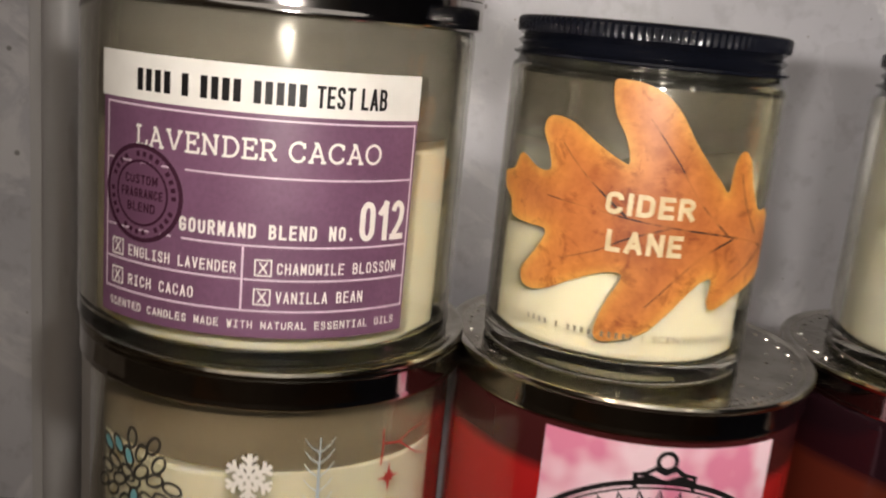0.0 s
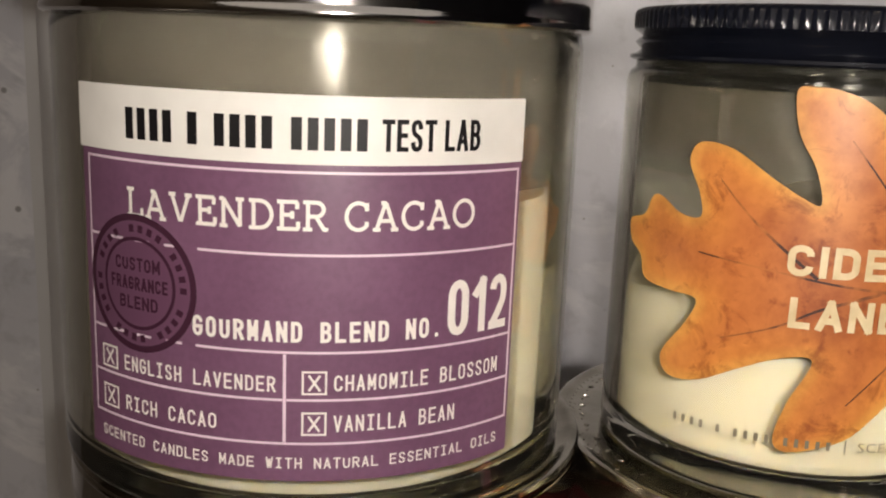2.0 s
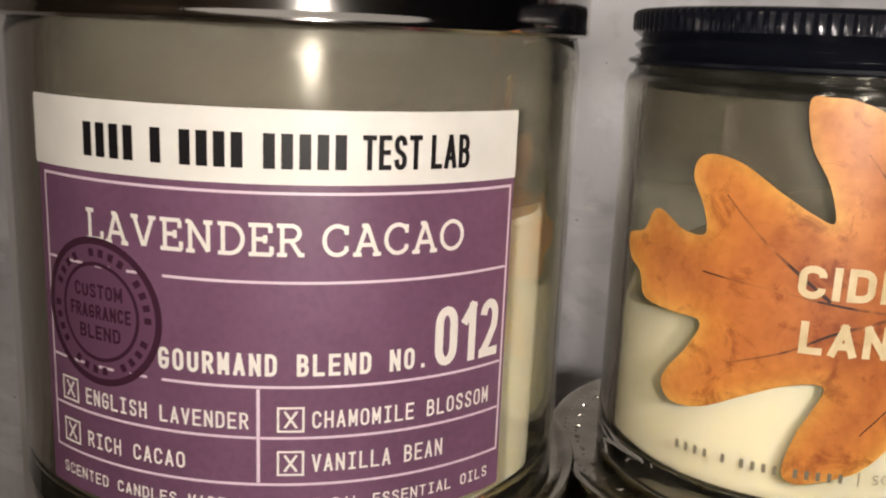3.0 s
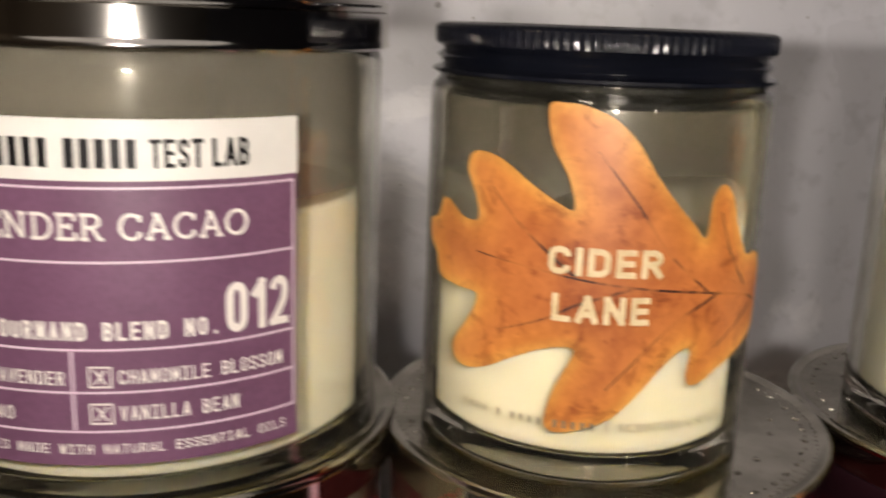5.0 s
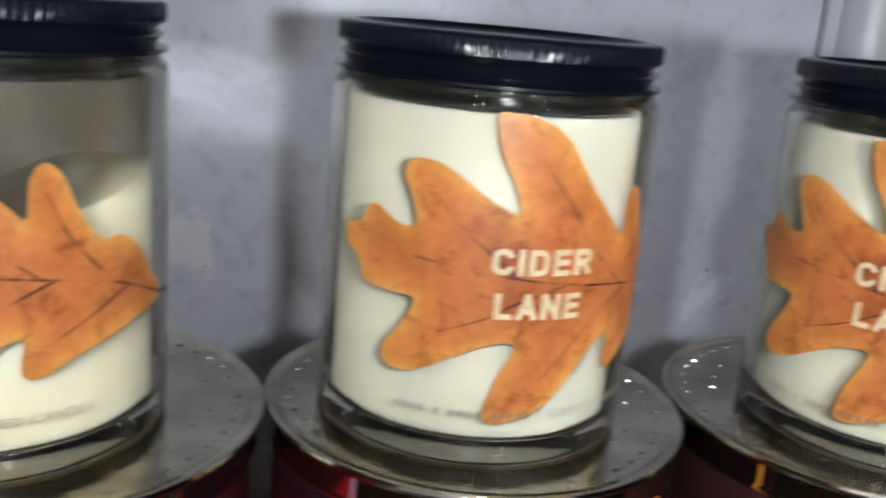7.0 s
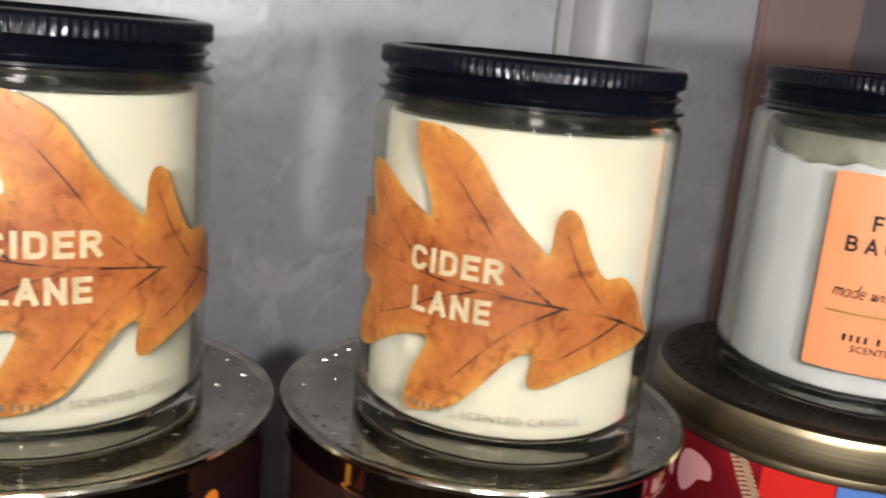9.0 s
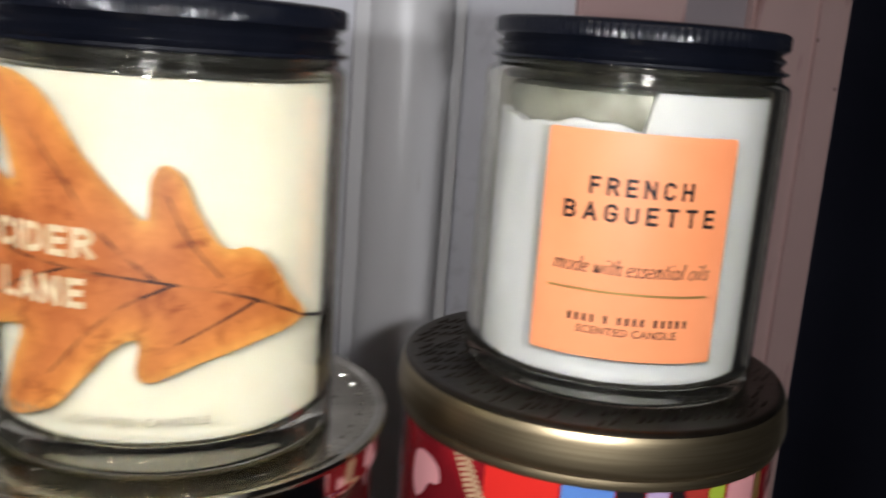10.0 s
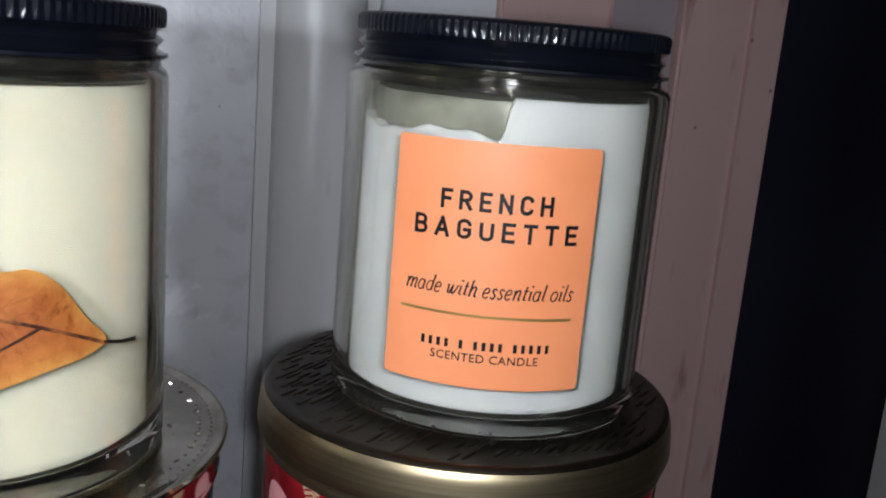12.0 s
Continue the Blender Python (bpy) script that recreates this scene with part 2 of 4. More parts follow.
def leaf_material():
    """Autumn oak leaf print: orange body, yellower rim (distance stored per point), brown mottling."""
    m = material("oak_leaf_print", rough=0.42)
    at = m.node_tree.nodes.new("ShaderNodeAttribute")
    at.attribute_name = "rim"
    ramp = add(m, "ShaderNodeValToRGB")
    e = ramp.color_ramp.elements
    e[0].position, e[0].color = 0.0, (0.72, 0.350, 0.078, 1)
    e[1].position, e[1].color = 1.0, (0.53, 0.172, 0.046, 1)
    mid = ramp.color_ramp.elements.new(0.35)
    mid.color = (0.66, 0.245, 0.055, 1)
    link(m, at.outputs["Fac"], ramp.inputs[0])
    co = add(m, "ShaderNodeTexCoord")
    no = add(m, "ShaderNodeTexNoise", Scale=62.0, Detail=6.0, Roughness=0.65)
    link(m, co.outputs["Object"], no.inputs["Vector"])
    r2 = add(m, "ShaderNodeValToRGB")
    r2.color_ramp.elements[0].position, r2.color_ramp.elements[1].position = 0.30, 0.56
    r2.color_ramp.elements[0].color, r2.color_ramp.elements[1].color = (0.62, 0.48, 0.42, 1), (1, 1, 1, 1)
    link(m, no.outputs["Fac"], r2.inputs[0])
    n3 = add(m, "ShaderNodeTexNoise", Scale=420.0, Detail=3.0)
    link(m, co.outputs["Object"], n3.inputs["Vector"])
    r3 = add(m, "ShaderNodeValToRGB")
    r3.color_ramp.elements[0].position, r3.color_ramp.elements[1].position = 0.3, 0.6
    r3.color_ramp.elements[0].color, r3.color_ramp.elements[1].color = (0.86, 0.80, 0.77, 1), (1, 1, 1, 1)
    link(m, n3.outputs["Fac"], r3.inputs[0])
    n4 = add(m, "ShaderNodeTexNoise", Scale=150.0, Detail=5.0, Roughness=0.7, Distortion=0.6)
    link(m, co.outputs["Object"], n4.inputs["Vector"])
    r4 = add(m, "ShaderNodeValToRGB")
    r4.color_ramp.elements[0].position, r4.color_ramp.elements[1].position = 0.33, 0.46
    r4.color_ramp.elements[0].color, r4.color_ramp.elements[1].color = (0.58, 0.46, 0.42, 1), (1, 1, 1, 1)
    link(m, n4.outputs["Fac"], r4.inputs[0])
    out = ramp.outputs[0]
    for r in (r2, r3, r4):
        mx = add(m, "ShaderNodeMixRGB")
        mx.blend_type = "MULTIPLY"
        mx.inputs[0].default_value = 1
        link(m, out, mx.inputs[1])
        link(m, r.outputs[0], mx.inputs[2])
        out = mx.outputs[0]
    link(m, out, principled(m).inputs["Base Color"])
    return m


LEAF = leaf_material()

# ---- mesh helpers (label work is drawn flat in millimetres: x along the glass, y up) ----
MM = 0.001


def part(name, bm, mat, parent=None, label="", smooth=False):
    me = bpy.data.meshes.new(name)
    for f in bm.faces:
        f.smooth = smooth
    bm.to_mesh(me)
    bm.free()
    me.materials.append(mat)
    ob = new(name, me)
    if parent:
        ob.parent = parent
    if smooth:
        me.set_sharp_from_angle(angle=radians(38))
    return tagged(ob, label)


def thing(name, place, label, category, group="", turn=0.0):
    ob = new(name)
    ob.empty_display_size = 0.02
    ob.matrix_world = pose(*place, 0, 0, turn)
    return tagged(ob, label, category, group)


def lathe(prof, seg=96, ripple=None, close=False):
    """Turn a profile of (radius, height) in metres; ripple(i, k) scales the radius of point i at spoke k."""
    bm = bmesh.new()
    rings = []
    for i, (r, z) in enumerate(prof):
        if r < 1e-7:
            rings.append([bm.verts.new((0, 0, z))])
            continue
        ring = []
        for k in range(seg):
            a = 2 * math.pi * k / seg
            s = r * (ripple(i, k) if ripple else 1)
            ring.append(bm.verts.new((s * math.sin(a), -s * math.cos(a), z)))
        rings.append(ring)
    pairs = list(zip(rings, rings[1:]))
    if close:
        pairs.append((rings[-1], rings[0]))
    for a, b in pairs:
        for k in range(seg):
            n = (k + 1) % seg
            vs = [a[k % len(a)], a[n % len(a)], b[n % len(b)], b[k % len(b)]]
            vs = [v for j, v in enumerate(vs) if v not in vs[:j]]
            if len(vs) > 2:
                bm.faces.new(vs)
    bmesh.ops.recalc_face_normals(bm, faces=bm.faces)
    return bm


def box(x0, y0, z0, x1, y1, z1, bevel=0.0):
    bm = bmesh.new()
    bmesh.ops.create_cube(bm, size=1, matrix=Matrix.Translation(((x0 + x1) / 2, (y0 + y1) / 2, (z0 + z1) / 2)) @ Matrix.Diagonal((x1 - x0, y1 - y0, z1 - z0, 1)))
    if bevel:
        bmesh.ops.bevel(bm, geom=bm.edges[:], offset=bevel, segments=2, affect="EDGES")
    return bm


def rect(bm, u0, v0, u1, v1):
    bm.faces.new([bm.verts.new((u, v, 0)) for u, v in ((u0, v0), (u1, v0), (u1, v1), (u0, v1))])


def polygon(points):
    bm = bmesh.new()
    bm.faces.new([bm.verts.new((u, v, 0)) for u, v in points])
    return bm


def rounded(u0, v0, u1, v1, r):
    pts = []
    for cx, cy, a0 in ((u1 - r, v1 - r, 0), (u0 + r, v1 - r, 90), (u0 + r, v0 + r, 180), (u1 - r, v0 + r, 270)):
        for k in range(5):
            a = radians(a0 + 22.5 * k)
            pts.append((cx + r * math.cos(a), cy + r * math.sin(a)))
    return polygon(pts)


def ellipse(u, v, a, b, turn=0.0, n=28):
    c, s = math.cos(radians(turn)), math.sin(radians(turn))
    ring = [(a * math.cos(2 * math.pi * k / n), b * math.sin(2 * math.pi * k / n)) for k in range(n)]
    return polygon([(u + x * c - y * s, v + x * s + y * c) for x, y in ring])


def stroke(bm, pts, w0, w1=None):
    """A flat line of tapering width through points."""
    w1 = w0 if w1 is None else w1
    n = len(pts)
    left, right = [], []
    for i, p in enumerate(pts):
        a, b = Vector(pts[max(i - 1, 0)]), Vector(pts[min(i + 1, n - 1)])
        d = (b - a).normalized()
        w = (w0 + (w1 - w0) * i / (n - 1)) / 2
        left.append(bm.verts.new((p[0] - d.y * w, p[1] + d.x * w, 0)))
        right.append(bm.verts.new((p[0] + d.y * w, p[1] - d.x * w, 0)))
    for i in range(n - 1):
        bm.faces.new((right[i], right[i + 1], left[i + 1], left[i]))


def spline(ctrl, closed=False, steps=6):
    """Catmull-Rom curve through control points."""
    n = len(ctrl)
    out = []
    for i in range(n if closed else n - 1):
        p = [Vector(ctrl[j % n] if closed else ctrl[min(max(j, 0), n - 1)]) for j in (i - 1, i, i + 1, i + 2)]
        for k in range(steps):
            t = k / steps
            out.append(tuple(0.5 * (2 * p[1] + (p[2] - p[0]) * t + (2 * p[0] - 5 * p[1] + 4 * p[2] - p[3]) * t * t + (3 * p[1] - p[0] - 3 * p[2] + p[3]) * t ** 3)))
    if not closed:
        out.append(tuple(ctrl[-1]))
    return out


def ring_line(bm, u, v, r, w, a0=0, a1=360, n=48):
    stroke(bm, [(u + r * math.cos(radians(a0 + (a1 - a0) * k / n)), v + r * math.sin(radians(a0 + (a1 - a0) * k / n))) for k in range(n + 1)], w)


def wrap(bm, radius, lift, step=1.6, rows=0.0):
    """Cut flat millimetre work into strips and lay it round a glass of that radius, lift mm above it."""
    if step:
        us = [v.co.x for v in bm.verts]
        u = math.floor(min(us) / step) * step
        while u < max(us):
            bmesh.ops.bisect_plane(bm, geom=bm.verts[:] + bm.edges[:] + bm.faces[:], plane_co=(u, 0, 0), plane_no=(1, 0, 0), dist=1e-5)
            u += step
    if rows:
        vs = [v.co.y for v in bm.verts]
        u = math.floor(min(vs) / rows) * rows
        while u < max(vs):
            bmesh.ops.bisect_plane(bm, geom=bm.verts[:] + bm.edges[:] + bm.faces[:], plane_co=(0, u, 0), plane_no=(0, 1, 0), dist=1e-5)
            u += rows
    for v in bm.verts:
        a, r = v.co.x * MM / radius, radius + (lift + (0.5 if radius in (R1, RF) else 0.0)) * MM
        v.co = (r * math.sin(a), -r * math.cos(a), v.co.y * MM)
    return bm


def writing(body, u0, v0, u1, v1, bold=0.0, shear=0.0, space=1.0):
    """A line of lettering fitted into the box u0..u1, v0..v1."""
    cu = bpy.data.curves.new("lettering", "FONT")
    cu.body, cu.resolution_u, cu.offset, cu.shear, cu.space_character = body, 3, bold, shear, space
    ob = new("lettering", cu)
    me = bpy.data.meshes.new_from_object(ob.evaluated_get(bpy.context.evaluated_depsgraph_get()))
    bpy.data.objects.remove(ob)
    bm = bmesh.new()
    bm.from_mesh(me)
    bpy.data.meshes.remove(me)
    xs, ys = [v.co.x for v in bm.verts], [v.co.y for v in bm.verts]
    for v in bm.verts:
        v.co = (u0 + (v.co.x - min(xs)) / (max(xs) - min(xs)) * (u1 - u0), v0 + (v.co.y - min(ys)) / (max(ys) - min(ys)) * (v1 - v0), 0)
    return bm


def arc(cx, cy, rx, ry, a0, a1, n=14):
    return [(cx + rx * math.cos(radians(a0 + (a1 - a0) * k / n)), cy + ry * math.sin(radians(a0 + (a1 - a0) * k / n))) for k in range(n + 1)]


# slab-serif capitals as pen strokes in a unit box, and their widths
SLAB = {
    "L": (0.80, [[(0.2, 0), (0.2, 1)], [(0.02, 1), (0.4, 1)], [(0.02, 0), (0.8, 0)], [(0.78, 0), (0.78, 0.3)]]),
    "A": (1.00, [[(0.14, 0), (0.47, 1)], [(0.86, 0), (0.49, 1)], [(0.26, 0.33), (0.75, 0.33)], [(0, 0), (0.3, 0)], [(0.7, 0), (1, 0)], [(0.3, 1), (0.52, 1)]]),
    "V": (1.00, [[(0.14, 1), (0.48, 0)], [(0.86, 1), (0.52, 0)], [(0, 1), (0.3, 1)], [(0.7, 1), (1, 1)]]),
    "E": (0.82, [[(0.2, 0), (0.2, 1)], [(0.02, 1), (0.78, 1)], [(0.2, 0.52), (0.58, 0.52)], [(0.02, 0), (0.82, 0)], [(0.76, 1), (0.76, 0.74)], [(0.8, 0), (0.8, 0.28)], [(0.58, 0.38), (0.58, 0.66)]]),
    "N": (1.00, [[(0.18, 0), (0.18, 1)], [(0.18, 1), (0.82, 0)], [(0.82, 0), (0.82, 1)], [(0.02, 0), (0.34, 0)], [(0.02, 1), (0.2, 1)], [(0.66, 1), (0.98, 1)]]),
    "D": (0.92, [[(0.2, 0), (0.2, 1)], [(0.02, 1), (0.45, 1)], [(0.02, 0), (0.45, 0)], arc(0.42, 0.5, 0.46, 0.5, -90, 90)]),
    "R": (0.95, [[(0.2, 0), (0.2, 1)], [(0.02, 1), (0.5, 1)], [(0.2, 0.48), (0.5, 0.48)], arc(0.5, 0.74, 0.28, 0.26, -90, 90), [(0.5, 0.48), (0.8, 0)], [(0.02, 0), (0.36, 0)], [(0.74, 0), (0.95, 0)]]),
    "C": (0.90, [arc(0.48, 0.5, 0.44, 0.5, 48, 312, 22), [(0.80, 0.70), (0.80, 1.0)], [(0.80, 0.30), (0.80, 0.10)]]),
    "O": (0.96, [arc(0.48, 0.5, 0.45, 0.5, 0, 360, 28)]),
}


def slab_writing(body, u0, v0, u1, v1, pen):
    bm = bmesh.new()
    total = sum(SLAB[c][0] + 0.14 if c != " " else 0.5 for c in body) - 0.14
    k, u = (u1 - u0) / total, u0
    for c in body:
        if c == " ":
            u += 0.5 * k
            continue
        for line in SLAB[c][1]:
            stroke(bm, [(u + x * k, v0 + pen / 2 + y * (v1 - v0 - pen)) for x, y in line], pen)
        u += (SLAB[c][0] + 0.14) * k
    return bm


def bowl(cx, cy, rx, ry, a0, a1):
    return arc(cx, cy, rx, ry, a0, a1, 8)


ROUND = bowl(0.5, 0.74, 0.5, 0.26, 0, 180) + bowl(0.5, 0.26, 0.5, 0.26, 180, 360) + [(1, 0.74)]
HOOK = bowl(0.5, 0.74, 0.5, 0.26, -8, 180) + bowl(0.5, 0.26, 0.5, 0.26, 180, 368)
STEM = [(0, 0), (0, 1)]
# narrow sans capitals as pen strokes in a unit box, and their widths
SANS = {
    "A": (1.08, [[(0, 0), (0.5, 1)], [(1, 0), (0.5, 1)], [(0.2, 0.28), (0.8, 0.28)]]),
    "B": (1.0, [STEM, [(0, 1)] + bowl(0.5, 0.76, 0.42, 0.24, 90, -90) + [(0, 0.52)], bowl(0.5, 0.26, 0.5, 0.26, 90, -90) + [(0, 0)]]),
    "C": (1.0, [HOOK]),
    "D": (1.0, [STEM, [(0, 1)] + bowl(0.45, 0.72, 0.55, 0.28, 90, 0) + bowl(0.45, 0.28, 0.55, 0.28, 0, -90) + [(0, 0)]]),
    "E": (0.88, [STEM, [(0, 1), (1, 1)], [(0, 0.51), (0.88, 0.51)], [(0, 0), (1, 0)]]),
    "F": (0.86, [STEM, [(0, 1), (1, 1)], [(0, 0.51), (0.86, 0.51)]]),
    "G": (1.0, [HOOK, [(1, 0.26), (1, 0.46)], [(0.55, 0.46), (1, 0.46)]]),
    "H": (1.0, [STEM, [(1, 0), (1, 1)], [(0, 0.51), (1, 0.51)]]),
    "I": (0.0, [STEM]),
    "L": (0.84, [STEM, [(0, 0), (1, 0)]]),
    "M": (1.25, [STEM, [(0, 1), (0.5, 0.25)], [(0.5, 0.25), (1, 1)], [(1, 0), (1, 1)]]),
    "N": (1.04, [STEM, [(0, 1), (1, 0)], [(1, 0), (1, 1)]]),
    "O": (1.0, [ROUND]),
    "R": (1.0, [STEM, [(0, 1)] + bowl(0.5, 0.74, 0.48, 0.26, 90, -90) + [(0, 0.48)], [(0.5, 0.48), (1, 0)]]),
    "S": (0.98, [spline([(0.98, 0.74), (0.84, 0.95), (0.5, 1), (0.14, 0.93), (0.04, 0.75), (0.2, 0.58), (0.5, 0.5), (0.82, 0.41), (0.97, 0.24), (0.86, 0.06), (0.5, 0), (0.14, 0.06), (0.02, 0.27)], steps=3)]),
    "T": (0.96, [[(0.5, 0), (0.5, 1)], [(0, 1), (1, 1)]]),
    "U": (1.0, [[(0, 1)] + bowl(0.5, 0.26, 0.5, 0.26, 180, 360) + [(1, 1)]]),
    "V": (1.08, [[(0, 1), (0.5, 0)], [(1, 1), (0.5, 0)]]),
    "W": (1.3, [[(0, 1), (0.27, 0)], [(0.27, 0), (0.5, 0.8)], [(0.5, 0.8), (0.73, 0)], [(0.73, 0), (1, 1)]]),
    "0": (1.0, [ROUND]),
    "1": (0.5, [[(1, 0), (1, 1)], [(0, 0.76), (1, 1)]]),
    "2": (1.0, [bowl(0.5, 0.74, 0.5, 0.26, 172, 0) + [(0.92, 0.52), (0.5, 0.26), (0, 0)], [(0, 0), (1, 0)]]),
    ".": (0.0, [[(0, 0), (0, 0.03)]]),
}
# a book italic in lower case, each stroke with its share of the pen
ITALIC = {
    "m": (1.5, [([(0.0, 0.52), (0.12, 0.6), (0.12, 0)], 1.1), (spline([(0.12, 0.36), (0.34, 0.6), (0.5, 0.52), (0.5, 0)], steps=3), 1.0), (spline([(0.5, 0.36), (0.74, 0.6), (0.88, 0.5), (0.86, 0.06), (1, 0.06)], steps=3), 1.0)]),
    "n": (1.0, [([(0.0, 0.52), (0.18, 0.6), (0.18, 0)], 1.1), (spline([(0.18, 0.34), (0.5, 0.6), (0.76, 0.52), (0.74, 0.06), (1, 0.06)], steps=3), 1.0)]),
    "a": (0.95, [(bowl(0.42, 0.3, 0.4, 0.3, 40, 330), 0.9), ([(0.8, 0.6), (0.76, 0.05), (1, 0.05)], 1.1)]),
    "d": (0.95, [(bowl(0.42, 0.3, 0.4, 0.3, 40, 330), 0.9), ([(0.8, 1.0), (0.76, 0.05), (1, 0.05)], 1.1)]),
    "e": (0.8, [([(0.08, 0.28)] + bowl(0.48, 0.44, 0.36, 0.16, -40, 90) + bowl(0.48, 0.3, 0.46, 0.3, 90, 320), 0.9)]),
    "w": (1.3, [([(0.0, 0.54), (0.14, 0.58), (0.16, 0.08), (0.3, 0.02), (0.52, 0.5)], 1.0), ([(0.52, 0.58), (0.54, 0.06), (0.68, 0.02), (0.96, 0.4), (0.94, 0.58)], 1.0)]),
    "i": (0.45, [([(0.0, 0.52), (0.45, 0.58), (0.45, 0.06), (1, 0.06)], 1.1), ([(0.42, 0.82), (0.48, 0.92)], 1.4)]),
    "t": (0.55, [([(0.45, 0.85), (0.4, 0.06), (1, 0.06)], 1.1), ([(0.0, 0.58), (1, 0.58)], 0.6)]),
    "h": (1.0, [([(0.16, 1), (0.16, 0)], 1.1), (spline([(0.16, 0.34), (0.5, 0.6), (0.76, 0.52), (0.74, 0.06), (1, 0.06)], steps=3), 1.0)]),
    "l": (0.42, [([(0.4, 1), (0.4, 0.06), (1, 0.06)], 1.1)]),
    "s": (0.7, [(spline([(0.9, 0.5), (0.5, 0.6), (0.2, 0.46), (0.55, 0.3), (0.8, 0.14), (0.45, 0.0), (0.05, 0.1)], steps=3), 1.0)]),
    "o": (0.9, [(bowl(0.5, 0.3, 0.46, 0.3, 0, 360), 0.95)]),
}


def capped(line, pen):
    """Lengthen a straight stroke by half a pen at each end."""
    if len(line) > 2:
        return line
    a, b = Vector(line[0]), Vector(line[1])
    d = (b - a).normalized() * pen / 2
    return [tuple(a - d), tuple(b + d)]


def sans_writing(body, u0, v0, u1, v1, pen, gap=0.3, mono=False):
    """Narrow capitals drawn with a pen; mono gives every letter the same room, as a typewriter does."""
    bm = bmesh.new()
    room = lambda c: 1.0 if mono else (0.6 if c == " " else SANS[c][0])
    h = v1 - v0 - pen
    fixed = 0.0 if mono else pen * len(body.replace(" ", ""))
    k = (u1 - u0 - fixed) / (sum(room(c) for c in body) + gap * (len(body) - 1))
    u = u0
    for c in body:
        if c != " ":
            w, lines = (SANS[c][0], SANS[c][1])
            if mono:
                w = {"I": 0.0, ".": 0.0, "1": 0.5}.get(c, 1.0)
                if c == "I":
                    lines = lines + [[(-0.28 * k, 0), (0.28 * k, 0)], [(-0.28 * k, 1), (0.28 * k, 1)]]
            wide = w * k - (pen if mono and w else 0.0)
            at = u + (k - wide) / 2 if mono else u + pen / 2
            for line in lines:
                pts = [(at + x * (wide if w else 1.0), v0 + pen / 2 + y * h) for x, y in line]
                stroke(bm, capped(pts, pen), pen)
        u += (room(c) + gap) * k + (0.0 if mono or c == " " else pen)
    return bm


def italic_writing(body, u0, v0, u1, v1, pen, lean=0.24):
    bm = bmesh.new()
    total = sum(0.55 if c == " " else ITALIC[c][0] + 0.16 for c in body)
    k, u, h = (u1 - u0) / total, u0, v1 - v0
    for c in body:
        if c != " ":
            for line, share in ITALIC[c][1]:
                stroke(bm, [(u + x * ITALIC[c][0] * k + lean * (y - 0.3) * h, v0 + y * h) for x, y in line], pen * share)
        u += (0.55 if c == " " else ITALIC[c][0] + 0.16) * k
    return bm


def bars(lengths, u0, v0, u1, v1, gap=0.35):
    """Plain blocks, one for each character of words of the given lengths."""
    total = sum(lengths) + (len(lengths) - 1) * 0.8
    pitch = (u1 - u0) / total
    bm = bmesh.new()
    u = u0
    for n in lengths:
        for k in range(n):
            rect(bm, u + pitch * gap / 2, v0, u + pitch * (1 - gap / 2), v1)
            u += pitch
        u += pitch * 0.8
    return bm


# ---- the setting ----


def setting(name, bm, mat, label, category):
    return tagged(part(name, bm, mat), label, category, kind="structure")


WALL_Y = 0.195
setting("wall_north", box(-1.6, WALL_Y, -0.9, 0.4905, WALL_Y + 0.06, 1.6), WALL_PAINT, "grey-white gloss painted wall with brush marks behind the candles", "wall")
setting("wall_north_far", box(0.535, 0.95, -0.9, 1.9, 1.01, 1.6), UNLIT_WALL, "wall beyond the trim with unlit darkness put into its colour", "wall")
setting("wall_west", box(-1.66, -2.2, -0.9, -1.6, 0.25, 1.6), ROOM_PAINT, "plain painted side wall in the dark", "wall")
setting("wall_east", box(1.9, -2.2, -0.9, 1.96, 1.01, 1.6), UNLIT_WALL, "plain side wall with unlit darkness put into its colour", "wall")
setting("wall_south", box(-1.66, -2.26, -0.9, 1.96, -2.2, 1.6), ROOM_PAINT, "plain painted wall behind the camera", "wall")
setting("floor", box(-1.66, -2.26, -0.96, 1.96, 1.01, -0.9), FLOOR_WOOD, "brown wooden floor in the dark", "floor")
setting("ceiling", box(-1.66, -2.26, 1.6, 1.96, 1.01, 1.66), CEILING_PAINT, "off-white plain ceiling", "ceiling")
setting("shelf", box(-0.62, -0.075, -0.115, 0.50, WALL_Y - 0.002, -0.085, 0.002), SHELF_PAINT, "painted wooden shelf board against the wall", "shelf")
setting("step", box(-0.150, -0.050, -0.085, 0.386, 0.052, 0.0, 0.002), SHELF_PAINT, "raised wooden step carrying the row of candles", "shelf step")


